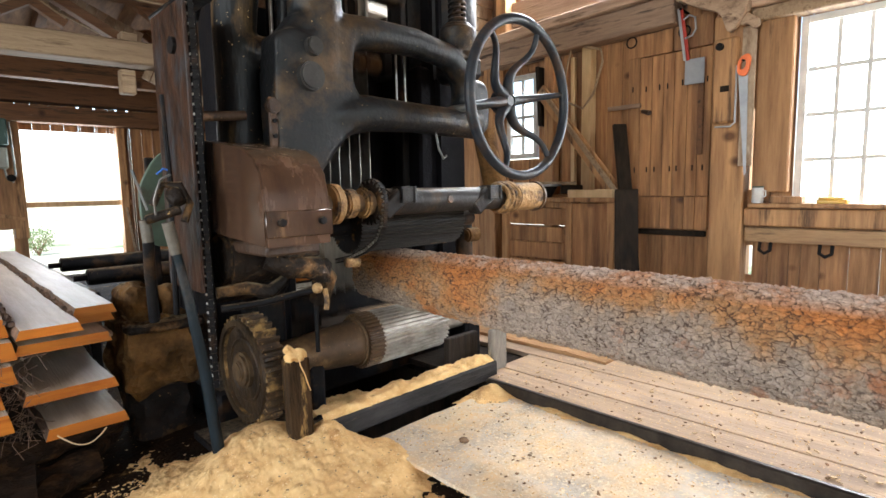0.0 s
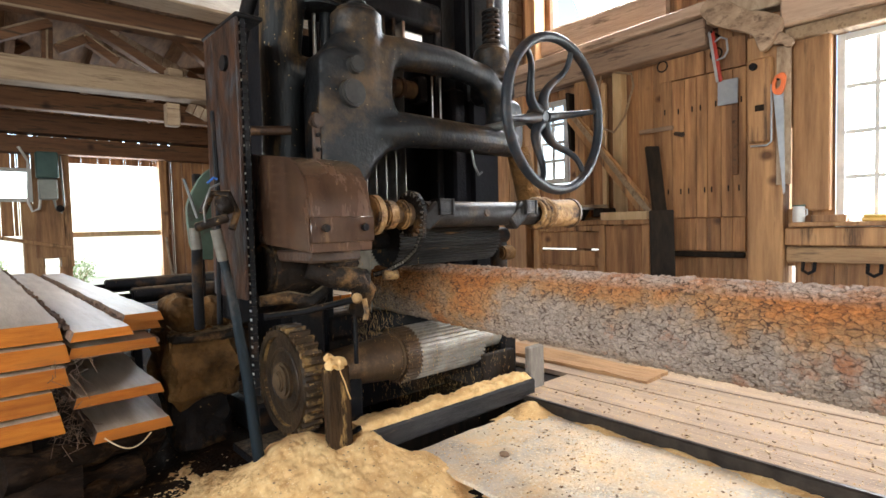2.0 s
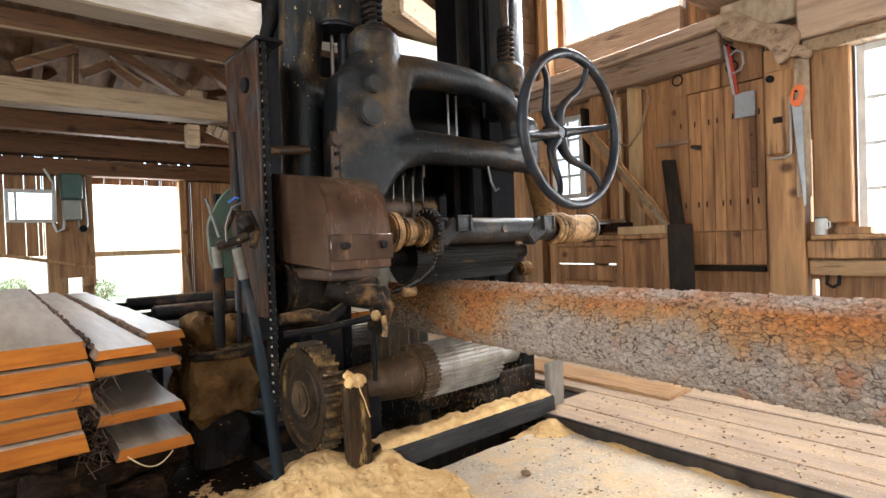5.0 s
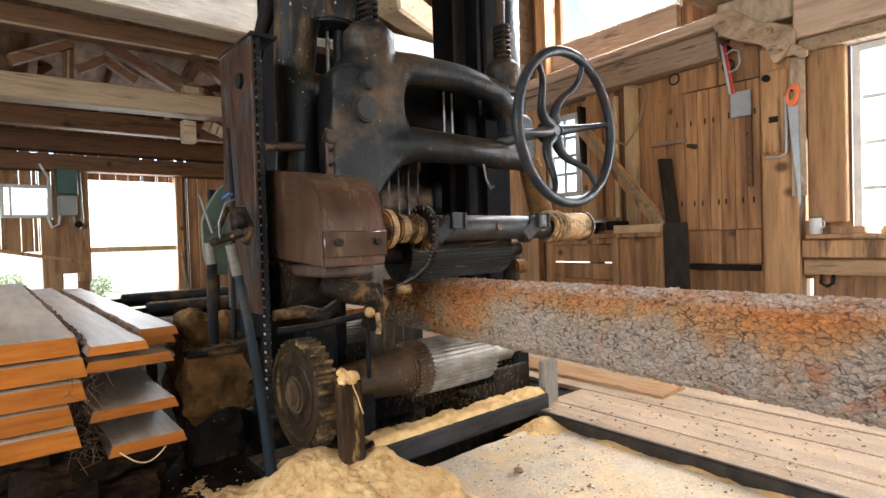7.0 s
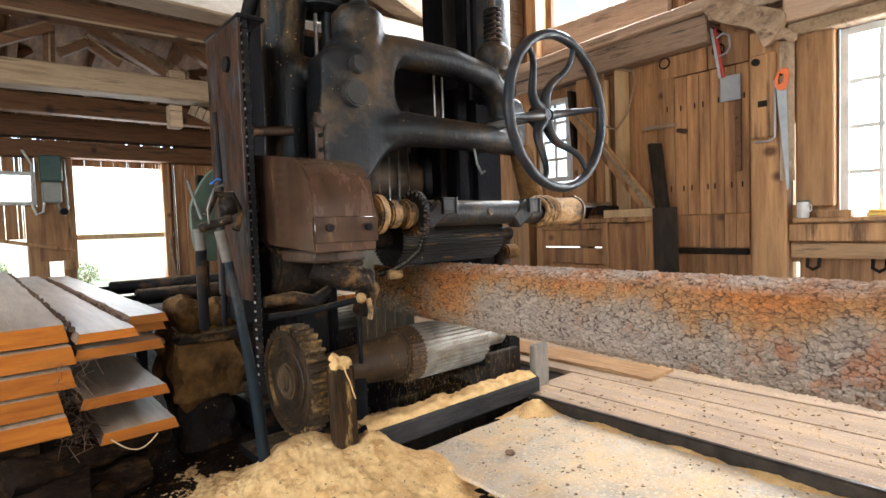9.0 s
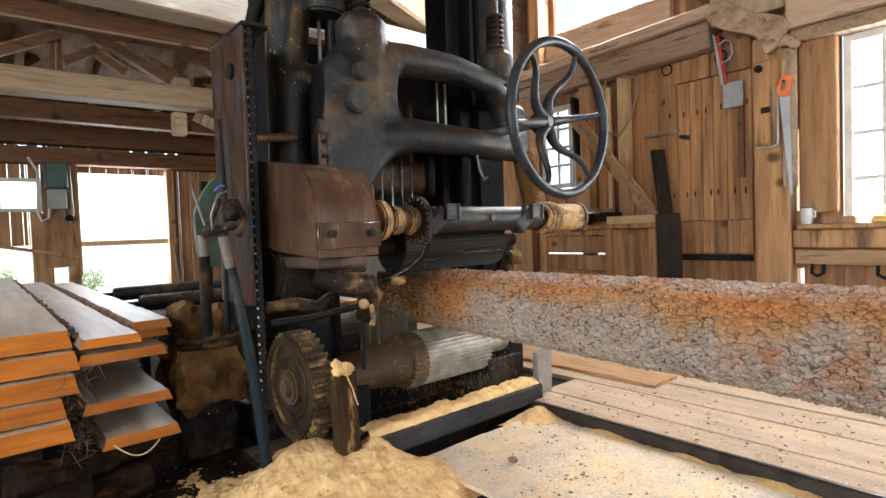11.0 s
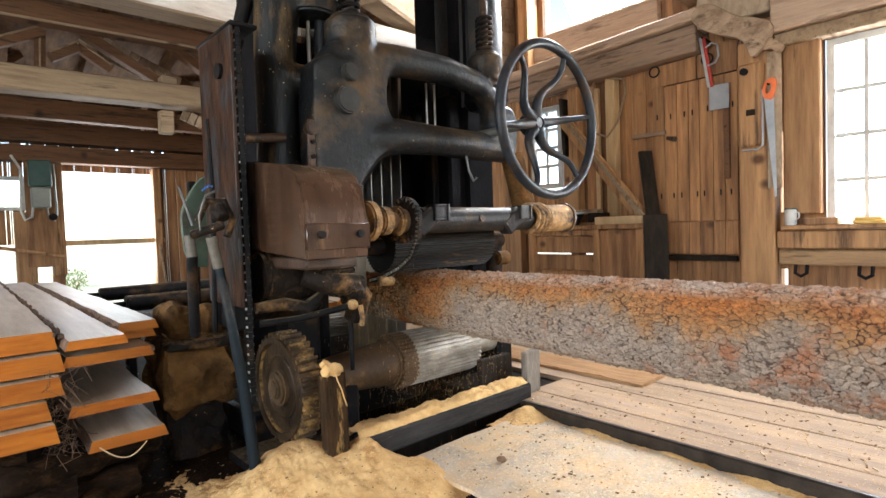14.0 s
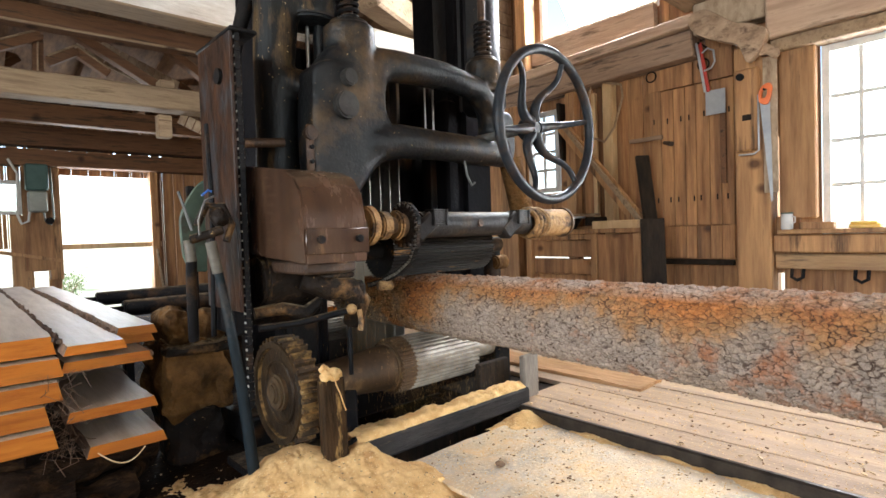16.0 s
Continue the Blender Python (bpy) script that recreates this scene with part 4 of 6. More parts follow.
part("stay", b, IRON_DARK, saw, "dark curved stay")
part("guide_bracket", box(1.36, 1.68, 2.6, 2.78, 1.55, 1.92, 0.03), IRON_DARK, saw)
part("base_beam", box(1.1, 3.06, 2.75, 3.3, -0.06, 0.12, 0.02), IRON_DARK, saw)
part("top_beam", box(1.1, 3.06, 2.72, 3.25, 3.35, 3.6, 0.04), IRON_DARK, saw)
part("inner_cheek", box(1.4, 1.56, 2.75, 3.25, 0.1, 1.5, 0.03), SHADE_IRON, saw)
part("guide_rail", box(2.60, 2.72, 2.78, 3.2, 0.4, 2.0, 0.02), SHADE_IRON, saw)
part("guide_rail", box(1.42, 1.52, 2.9, 3.2, 0.4, 3.4, 0.02), SHADE_IRON, saw)
# Added dark plate, no saw part, blocks the view through the gate opening.
part("rear_plate", box(1.4, 2.75, 3.22, 3.3, 0.98, 2.3, 0.02), SHADE_IRON, saw)

# right hand upper body behind the wheel
part("upper_column", rod((2.98, 2.95, 1.9), (2.98, 2.95, 3.6), 0.27, bevel=0.03, seg=32), IRON, saw)
part("wheel_bracket", box(2.64, 2.88, 2.42, 2.7, 1.86, 2.05, 0.05), IRON_DARK, saw)
part("side_leg", tube([(2.85, 2.42, 1.55), (2.9, 2.4, 1.3), (2.93, 2.38, 1.16)], 0.07, seg=14, radii=[0.08, 0.075, 0.085]), CRUST, saw)

# sash that runs up and down with the blades
sash = thing("sash_frame", "reciprocating steel sash with upright saw blades", "saw sash")
part("upper_crosshead", box(1.60, 2.58, 2.84, 3.02, 0.42, 0.60, 0.03), IRON_DARK, sash)
part("crosshead_barrel", rod((1.66, 2.92, 0.0), (2.36, 2.92, 0.0), 0.058, seg=20, bevel=0.01), SHAFT, sash, "ochre barrel across the blades")
for x in (1.74, 1.83, 1.92, 2.13, 2.22):
    part("barrel_ring", rod((x, 2.92, 0), (x + 0.03, 2.92, 0), 0.07, seg=18), RUST, sash)
part("barrel_block", box(2.36, 2.44, 2.86, 2.98, -0.08, 0.09, 0.012), IRON_DARK, sash)
for x in (1.63, 2.56):
    part("stile", box(x - 0.03, x + 0.03, 2.88, 2.98, -1.55, 0.45, 0.01), IRON_DARK, sash)
for x in (1.86, 1.93, 2.0, 2.08, 2.16, 2.24):
    bb = box(x - 0.0015, x + 0.0015, 2.88, 3.0, -1.5, 0.45, 0)
    part("saw_blade", bb, STEEL, sash, "thin steel blade", False)
    part("clamp", box(x - 0.012, x + 0.012, 2.86, 2.95, 0.22, 0.43, 0.004), IRON_DARK if x < 2.2 else STEEL, sash)
part("lower_crosshead", box(1.60, 2.58, 2.86, 3.02, -1.62, -1.46, 0.03), IRON_DARK, sash)

# chain guard with its curved hood
prof = [(2.50, 0.99), (2.50, 1.40), (2.25, 1.365), (2.06, 1.335), (1.98, 1.30), (1.925, 1.235), (1.905, 1.15), (1.90, 1.10), (1.90, 0.95)]
b = bmesh.new()
lo = [b.verts.new((1.00, y, z)) for y, z in prof]
hi = [b.verts.new((1.29, y, z)) for y, z in prof]
b.faces.new(lo)
b.faces.new(hi[::-1])
for i in range(len(prof)):
    j = (i + 1) % len(prof)
    b.faces.new((lo[i], hi[i], hi[j], lo[j]))
bmesh.ops.recalc_face_normals(b, faces=b.faces)
bmesh.ops.bevel(b, geom=[e for e in b.edges if len({v.co.x for v in e.verts}) == 1], offset=0.006, segments=2, affect="EDGES")
guard = part("chain_guard", b, GUARD, saw, "brown sheet-steel guard with a curved hood")
part("guard_lip", box(1.0, 1.295, 1.888, 1.902, 0.985, 1.09, 0.004), GUARD, guard)
for x in (1.06, 1.24):
    part("bolt", rod((x, 1.89, 1.045), (x, 1.868, 1.045), 0.016, seg=6), IRON_DARK, guard)
part("guard_bracket", box(1.05, 1.3, 2.0, 2.5, 0.90, 0.95, 0.01), RUST, guard)

# shaft with bearings and crossbar in front of the gate
part("feed_shaft", rod((1.25, 2.12, 1.10), (2.98, 2.12, 1.10), 0.042), SHAFT, saw, "", True)
for x, w, r in ((1.31, 0.07, 0.075), (1.42, 0.05, 0.095), (1.50, 0.06, 0.07), (1.60, 0.03, 0.075)):
    part("bearing_ring", rod((x, 2.12, 1.10), (x + w, 2.12, 1.10), r, bevel=0.01, seg=24), COLLAR, saw, "tan dust-caked bearing ring")
part("crossbar", rod((1.74, 2.12, 1.10), (2.62, 2.12, 1.10), 0.068, bevel=0.008, seg=28), DULL_IRON, saw, "dusty round crossbar")
part("crossbar_knob", rod((2.15, 2.07, 1.10), (2.15, 2.045, 1.105), 0.02), RUST, saw)
for x, w in ((1.80, 0.09), (2.47, 0.1)):
    arm = part("clamp_arm", stick((x - 0.10, 2.10, 1.04), (x + 0.03, 2.08, 1.145), w, 0.10, None, 0.014, 90), DULL_IRON, saw)
    b = bmesh.new()
    for y0, y1, z0, z1 in ((0, 0.07, 0, 0.012), (0, 0.07, 0.07, 0.082), (0, 0.012, 0.012, 0.07)):
        box(x - 0.02, x + 0.075, 2.02 + y0, 2.02 + y1, 1.095 + z0, 1.095 + z1, 0.002, b)
    box(x - 0.02, x - 0.01, 2.02, 2.09, 1.095, 1.177, 0.002, b)
    box(x + 0.062, x + 0.075, 2.012, 2.09, 1.095, 1.177, 0.002, b)
    part("square_socket", b, DULL_IRON, arm, "square socket end", False)
for i in range(4):
    x = 2.635 + 0.034 * i
    part("winding", tube([(x + 0.008 * math.sin(k * 0.5), 2.12 + (0.083 + 0.004 * (i % 2)) * math.cos(k * math.pi / 16), 1.10 + (0.083 + 0.004 * (i % 2)) * math.sin(k * math.pi / 16)) for k in range(32)], 0.016, seg=8, closed=True), COLLAR, saw, "tan dust-caked winding")
part("end_bearing", rod((2.765, 2.12, 1.10), (3.02, 2.12, 1.10), 0.084, 0.09, bevel=0.012, seg=28), COLLAR, saw, "end bearing caked with pale sawdust")
part("bearing_flange", rod((2.99, 2.12, 1.10), (3.03, 2.12, 1.10), 0.098, bevel=0.01, seg=28), SHAFT, saw, "rusty bearing flange")


def toothed(r, depth, teeth, x0, x1, root=0.55, y=0.0, z=0.0, hollow=None):
    """A gear or sprocket whose axis runs along X."""
    b = bmesh.new()
    prof = []
    for i in range(teeth):
        for f, rr in ((0.0, r - depth), (root * 0.5, r - depth), (root * 0.72, r), (root * 0.72 + 0.28, r)):
            a = 2 * math.pi * (i + f) / teeth
            prof.append((y + rr * math.cos(a), z + rr * math.sin(a)))
    lo = [b.verts.new((x0, p, q)) for p, q in prof]
    hi = [b.verts.new((x1, p, q)) for p, q in prof]
    n = len(prof)
    for i in range(n):
        b.faces.new((lo[i], lo[(i + 1) % n], hi[(i + 1) % n], hi[i]))
    if hollow:
        inn = [[b.verts.new((x, y + hollow * math.cos(2 * math.pi * i / n), z + hollow * math.sin(2 * math.pi * i / n))) for i in range(n)] for x in (x0, x1)]
        for i in range(n):
            j = (i + 1) % n
            b.faces.new((lo[i], inn[0][i], inn[0][j], lo[j]))
            b.faces.new((hi[i], hi[j], inn[1][j], inn[1][i]))
            b.faces.new((inn[0][i], inn[1][i], inn[1][j], inn[0][j]))
    else:
        b.faces.new(lo[::-1])
        b.faces.new(hi)
    bmesh.ops.recalc_face_normals(b, faces=b.faces)
    return b


# lower feed roll: gear, shaft and fluted roll turn together
ROLL_Y, ROLL_Z, ROLL_R = 2.45, 0.312, 0.157
feed = thing("feed_roll", "fluted lower feed roll on a thick stained shaft", "feed roll", at=pose(0, ROLL_Y, ROLL_Z))
part("roll", toothed(ROLL_R, 0.017, 38, 1.872, 2.37, 0.8), FLUTE, feed, "worn bright fluted steel roll", False)
part("roll_end", toothed(ROLL_R, 0.014, 38, 1.775, 1.87, 0.8), SHAFT, feed, "rust-stained end of the fluted roll", False)
part("roll_collar", rod((1.74, 0, 0), (1.776, 0, 0), 0.138, bevel=0.012, seg=32), SHAFT, feed)
part("roll_shaft", rod((1.2, 0, 0), (1.75, 0, 0), 0.080, 0.126, seg=32), SHAFT, feed, "thick ochre-stained shaft")
part("stub_shaft", rod((2.36, 0, 0), (2.70, 0, 0), 0.075, seg=24), FLUTE, feed, "pale worn stub shaft")
GEAR_Z = 0.312
gear = thing("drive_gear", "large toothed iron gear clogged with sawdust", "gear", at=pose(0, ROLL_Y, GEAR_Z))
part("rim", toothed(0.268, 0.027, 36, 1.112, 1.215, 0.8, 0, 0, 0.215), GEAR, gear, "rim with square worn teeth", False)
part("flange", toothed(0.246, 0.0, 18, 1.100, 1.116, 0.8, 0, 0, 0.218), GEAR_FACE, gear, "dark raised edge round the gear face", False)
part("web", rod((1.128, 0, 0), (1.16, 0, 0), 0.222, seg=56, bevel=0.004), GEAR_FACE, gear, "dark recessed gear face")
part("web_ring", tube([(1.128, 0.15 * math.cos(i * math.pi / 30), 0.15 * math.sin(i * math.pi / 30)) for i in range(60)], 0.009, seg=8, closed=True), GEAR_FACE, gear)
part("hub", rod((1.098, 0, 0), (1.22, 0, 0), 0.088, bevel=0.012, seg=32), GEAR_HUB, gear, "dust-brown hub")
part("axle", rod((1.080, 0, 0), (1.12, 0, 0), 0.05, bevel=0.008, seg=24), GEAR_HUB, gear)

# upper feed roll
UPROLL = mat("worn_roll_iron", (0.008, 0.007, 0.007), (0.032, 0.027, 0.022), 0.55, 0.0, 6, (0.6, 3, 3), bump=0.2, stain=(0.34, 0.16, 0.045), stain_at=0.655, stain_scale=4, soft=0.08, spec=0.2)
UP_Y, UP_Z, UP_R = 2.42, 0.968, 0.15
upper = thing("pressure_roll", "dark fluted pressure roll above the log", "feed roll", at=pose(0, UP_Y, UP_Z))
part("roll", toothed(UP_R, 0.012, 44, 1.72, 2.50, 0.8), UPROLL, upper, "dark worn fluted roll", False)
part("roll_shaft", rod((1.5, 0, 0), (2.70, 0, 0), 0.05, seg=24), IRON_DARK, upper)

# drive sprocket on the front shaft
sprocket = thing("drive_sprocket", "dusty chain sprocket on the front shaft", "sprocket", at=pose(0, 2.12, 1.10))
part("sprocket", toothed(0.112, 0.018, 20, 1.655, 1.685, 0.7), GRIME, sprocket, "", False)
part("hub", rod((1.63, 0, 0), (1.72, 0, 0), 0.06, seg=24), SHAFT, sprocket)


def chain(points, name, label, parent, pitch=0.03, w=0.018, shine=None):
    """A dark roller chain: a strip of side plates with a pin at every pitch, by default pale like a daylight gap."""
    pts = [Vector(p) for p in points]
    plates, at = bmesh.new(), []
    carry = 0.0
    for a, c in zip(pts, pts[1:]):
        v = c - a
        turn = v.to_track_quat("Z", "X").to_matrix().to_4x4()
        s = carry
        while s < v.length:
            m = Matrix.Translation(a + v * (s / v.length)) @ turn
            for e in (-1, 1):
                box(e * w / 2 - 0.003, e * w / 2 + 0.003, -0.011, 0.011, -pitch * 0.45, pitch * 0.45, 0, plates, m)
            at.append(m)
            s += pitch
        carry = s - v.length
    ob = part(name, plates, IRON_DARK, parent, label, False)
    pin = part("pin", box(-w / 2, w / 2, -0.0135, 0.0135, -0.0045, 0.0045, 0.001), shine or GAP_PIN, ob, "", False)
    pin.matrix_local = at[0]
    for m in at[1:]:
        again = new("pin", pin.data)
        again.parent = ob
        again.matrix_local = m
    return ob


loop = [(1.67, 2.12 + 0.105 * math.cos(a), 1.10 + 0.105 * math.sin(a)) for a in [i * math.pi / 10 for i in range(-3, 12)]]
loop += [(1.67, 2.03, 1.0), (1.67, 2.08, 0.92), (1.67, 2.18, 0.86), (1.67, 2.32, 0.81), (1.67, 2.46, 0.78)]
chain(loop, "drive_chain", "slack drive chain round the sprocket", saw, 0.022, 0.02, CHAINMAT)

# chain housing post at the near corner
part("chain_housing", box(0.895, 0.913, 2.3, 2.69, 0.74, 1.95, 0.004), GREASY_WOOD, saw, "greasy dark wooden chain housing", False)
part("housing_cap", box(0.895, 1.02, 2.29, 2.72, 1.95, 1.97, 0.006), IRON_DARK, saw)
part("housing_bolt", rod((0.88, 2.42, 1.78), (0.91, 2.42, 1.78), 0.035, seg=16), IRON_DARK, saw)
part("housing_side", box(0.915, 1.0, 2.42, 2.68, 0.62, 1.94, 0.01), IRON_DARK, saw)
chain([(0.932, 2.315, 1.93), (0.932, 2.315, 0.32)], "lift_chain", "long roller chain", saw, 0.04)
part("housing_rib", tube([(0.893, 2.60, 1.6), (0.888, 2.56, 1.2), (0.893, 2.6, 0.9), (0.89, 2.62, 0.6)], 0.014, seg=8), IRON_DARK, saw)
rb = part("rusty_bracket", box(1.262, 1.305, 2.33, 2.352, 1.37, 1.60, 0.008), RUST, saw, "small rusty bracket with two bolts")
part("lug", rod((1.283, 2.352, 1.555), (1.283, 2.312, 1.555), 0.033, bevel=0.006, seg=16), RUST, rb)
for z in (1.42, 1.49):
    part("bolt", rod((1.283, 2.335, z), (1.283, 2.316, z), 0.011, seg=6), IRON_DARK, rb)
part("link_rod", rod((1.0, 2.45, 1.50), (1.2, 2.45, 1.52), 0.022), RUST, saw)

# handwheel
hw = thing("handwheel", "large dark iron handwheel with curved spokes", "handwheel")
HX, HZ, RIM_Y, HUB_Y, HR = 2.535, 1.652, 1.86, 1.995, 0.425
part("rim", tube([(HX + HR * math.cos(i * math.pi / 36), RIM_Y, HZ + HR * math.sin(i * math.pi / 36)) for i in range(72)], 0.028, seg=14, closed=True), WHEEL, hw)
part("hub", rod((HX, HUB_Y - 0.06, HZ), (HX, HUB_Y + 0.06, HZ), 0.05, 0.066, bevel=0.02, seg=24), IRON, hw)
part("axle", rod((HX, HUB_Y - 0.02, HZ), (HX, 2.42, HZ), 0.026, seg=18), DULL, hw, "bright worn axle")
for s in range(6):
    a0 = math.radians(9 + 60 * s)
    bend = (0.0, 1.0, 1.0, 0.0, -1.0, -1.0)[s]
    pts, rad = [], []
    for i in range(17):
        f = i / 16
        r = 0.04 + (HR - 0.045) * f
        off = 0.036 * bend * math.sin(f * 2 * math.pi)
        y = HUB_Y - 0.03 + (RIM_Y - HUB_Y + 0.03) * (f ** 1.4)
        pts.append((HX + r * math.cos(a0) - off * math.sin(a0), y, HZ + r * math.sin(a0) + off * math.cos(a0)))
        rad.append(0.0165 + 0.02 * (1 - f) ** 2)
    part("spoke", tube(pts, 0.018, seg=10, radii=rad), WHEEL, hw)


# falling sawdust under the blades
spray = []
for k in range(3):
    r = random.Random(40 + k)
    b = bmesh.new()
    for _ in range(520):
        q = Vector((r.uniform(1.6, 2.46), r.uniform(2.15, 2.9) if k else r.uniform(2.15, 2.26), r.uniform(-0.05, 0.35)))
        if r.random() < 0.45:
            q = Vector((r.gauss(1.72, 0.07), r.gauss(2.55, 0.12), r.uniform(0.25, 0.72)))
        s = r.uniform(0.0005, 0.0011)
        box(-s, s, -s, s, -s * 4, s * 4, 0, b, Matrix.Translation(q) @ Euler((r.uniform(-0.4, 0.4), r.uniform(-0.4, 0.4), 0)).to_matrix().to_4x4())
    cloud = link("falling_sawdust", b, DUST)
    spray.append(tagged(cloud, "sawdust raining down from the blades", "sawdust", "", "stuff"))

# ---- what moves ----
FED = [(0, 0), (0.5, 0.069), (1, 0.139), (1.5, 0.203), (2, 0.231), (2.5, 0.253), (3, 0.264), (3.5, 0.269), (4, 0.279), (6.5, 0.343), (7, 0.356),
       (7.5, 0.366), (8, 0.381), (8.5, 0.394), (9, 0.403), (11.5, 0.471), (12, 0.476), (12.5, 0.492), (13, 0.516), (13.5, 0.531), (14, 0.536),
       (14.5, 0.551), (15, 0.562), (15.5, 0.585), (16, 0.598)]
STROKES, PHASE = 4.486, -0.078


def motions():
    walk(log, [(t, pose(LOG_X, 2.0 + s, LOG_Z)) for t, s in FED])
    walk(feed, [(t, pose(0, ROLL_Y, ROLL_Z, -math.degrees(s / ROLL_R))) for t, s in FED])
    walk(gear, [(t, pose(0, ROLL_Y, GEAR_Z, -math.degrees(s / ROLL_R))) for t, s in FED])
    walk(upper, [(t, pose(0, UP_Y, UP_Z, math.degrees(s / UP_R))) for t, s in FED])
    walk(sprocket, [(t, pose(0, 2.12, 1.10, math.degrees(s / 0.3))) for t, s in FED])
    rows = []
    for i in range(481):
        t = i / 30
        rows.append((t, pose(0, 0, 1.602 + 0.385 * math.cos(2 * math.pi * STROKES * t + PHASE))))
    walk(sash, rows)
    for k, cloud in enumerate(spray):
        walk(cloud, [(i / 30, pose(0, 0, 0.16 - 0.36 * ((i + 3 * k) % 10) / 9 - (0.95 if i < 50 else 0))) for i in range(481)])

# ---- sawdust, trough and floor clutter round the saw ----


def mound(x, y):
    def g(cx, cy, a, sx, sy):
        return a * math.exp(-((x - cx) / sx) ** 2 - ((y - cy) / sy) ** 2)
    h = -0.09 + g(1.22, 2.02, 0.06, 0.22, 0.2) + g(1.02, 2.15, 0.16, 0.25, 0.2) + g(1.45, 1.84, 0.06, 0.16, 0.16) + g(1.36, 2.0, 0.05, 0.09, 0.08) + g(1.15, 1.7, 0.07, 0.45, 0.5) + g(0.75, 2.2, 0.035, 0.25, 0.3) + g(1.33, 2.08, 0.075, 0.075, 0.08) + g(1.17, 2.36, 0.10, 0.2, 0.13)
    return h + 0.03 * nz(x, y, 5) + 0.012 * abs(nz(x, y, 11, 9)) + 0.008 * nz(x, y, 19, 3) + 0.006 * nz(x, y, 45, 5) + 0.004 * nz(x, y, 95, 2)


b = uneven_sheet(0.3, 1.98, 0.9, 2.75, 300, 320, mound, [(1.4, 2.5, 1.985, 2.5)])
pile = tagged(link("sawdust_pile", b, DUST, None, "", True), "heap of fresh yellow sawdust on the floor", "sawdust", "", "stuff")


def drift(x, y):
    a = 0.06 * math.exp(-((x - 2.36) / 0.12) ** 2 - ((y - 1.93) / 0.09) ** 2)
    a += 0.017 * math.exp(-((x - 2.37) / 0.05) ** 2) * (1 + 0.9 * nz(x, y, 5)) * max(0.0, min(1.0, (2.0 - y) / 0.2))
    return -0.03 + a + 0.008 * nz(x, y, 14) + 0.005 * nz(x, y, 40)


b = uneven_sheet(2.1, 2.47, -1.2, 2.02, 40, 220, drift)
tagged(link("sawdust_drift", b, DUST, None, "", True), "drift of sawdust along the rail", "sawdust", "", "stuff")

trough = thing("trough_beam", "dark worn beam over the pit, crusted with sawdust", "beam")
part("beam", box(1.32, 2.52, 2.03, 2.13, 0.005, 0.112, 0.012), mat("pit_beam", (0.014, 0.013, 0.013), (0.06, 0.054, 0.05), 0.8, 0.0, 5, (0.5, 3, 3), bump=0.3, spec=0.15, stain=(0.3, 0.2, 0.1), stain_at=0.68), trough, "", False)
b = uneven_sheet(1.3, 2.5, 2.04, 2.17, 160, 20, lambda x, y: 0.10 + (0.04 + 0.03 * nz(x, y, 7)) * max(0, 1 - ((y - 2.105) / 0.065) ** 4) ** 0.5 + 0.016 * nz(x, y, 26))
part("sawdust_crust", b, DUST, trough, "caked yellow sawdust")
part("rear_board", box(1.32, 2.5, 2.2, 2.24, -0.3, 0.02, 0.005), DARKWOOD, trough, "", False)

tagged(link("foot_post", box(2.53, 2.67, 2.08, 2.125, -0.06, 0.285, 0.008), mat("grey_block", (0.15, 0.125, 0.1), (0.3, 0.26, 0.21), 0.85, 0, 6, (3, 3, 0.7), bump=0.4)), "grey weathered block beside the feed roll", "block")
tagged(link("side_board", box(2.25, 2.515, 2.19, 2.23, -0.06, 0.27, 0.006), DARKWOOD), "dark board behind the grey block", "board")
b = stick((1.188, 2.05, -0.06), (1.196, 2.088, 0.438), 0.112, 0.065, None, 0.012)
peg = tagged(link("stub_post", b, STUB), "short worn wooden post beside the gear", "post")
b = bmesh.new()
for cx, cy, cz, sx, sy, sz in ((1.192, 2.075, 0.445, 0.052, 0.036, 0.03), (1.165, 2.09, 0.475, 0.026, 0.022, 0.024)):
    bmesh.ops.create_icosphere(b, subdivisions=4, radius=1.0, matrix=Matrix.Translation((cx, cy, cz)) @ Matrix.Diagonal((sx, sy, sz, 1)))
for v in b.verts:
    v.co += Vector((noise.noise(v.co * 40), noise.noise(v.co * 44), noise.noise(v.co * 38))) * 0.012
part("sawdust_cap", b, DUST, peg, "little cap of sawdust")
part("string", tube([(1.187, 2.042, 0.455), (1.184, 2.018, 0.415), (1.2, 2.014, 0.375), (1.21, 2.012, 0.335), (1.224, 2.012, 0.296)], 0.003, seg=5), DUST, peg, "hanging bark fibre")


def scatter(name, label, area, count, material, lo, hi, z, seed):
    r = random.Random(seed)
    b = bmesh.new()
    for _ in range(count):
        x, y = r.uniform(area[0], area[1]), r.uniform(area[2], area[3])
        s = r.uniform(lo, hi)
        m = Matrix.Translation((x, y, z(x, y) + s * 0.2)) @ Euler((r.uniform(-0.4, 0.4), r.uniform(-0.4, 0.4), r.uniform(0, 6.28))).to_matrix().to_4x4()
        box(-s, s, -s * r.uniform(0.3, 0.8), s * 0.6, -s * 0.25, s * 0.25, 0, b, m)
    return tagged(link(name, b, material), label, "wood chips", "", "stuff")


CHIP = mat("bark_chip", (0.1, 0.055, 0.03), (0.34, 0.2, 0.1), 0.9, 0, 20)
scatter("bark_chips", "scattered bark crumbs on the floor sheet", (1.55, 2.34, -0.5, 1.93), 420, CHIP, 0.002, 0.007, lambda x, y: -0.016, 3)
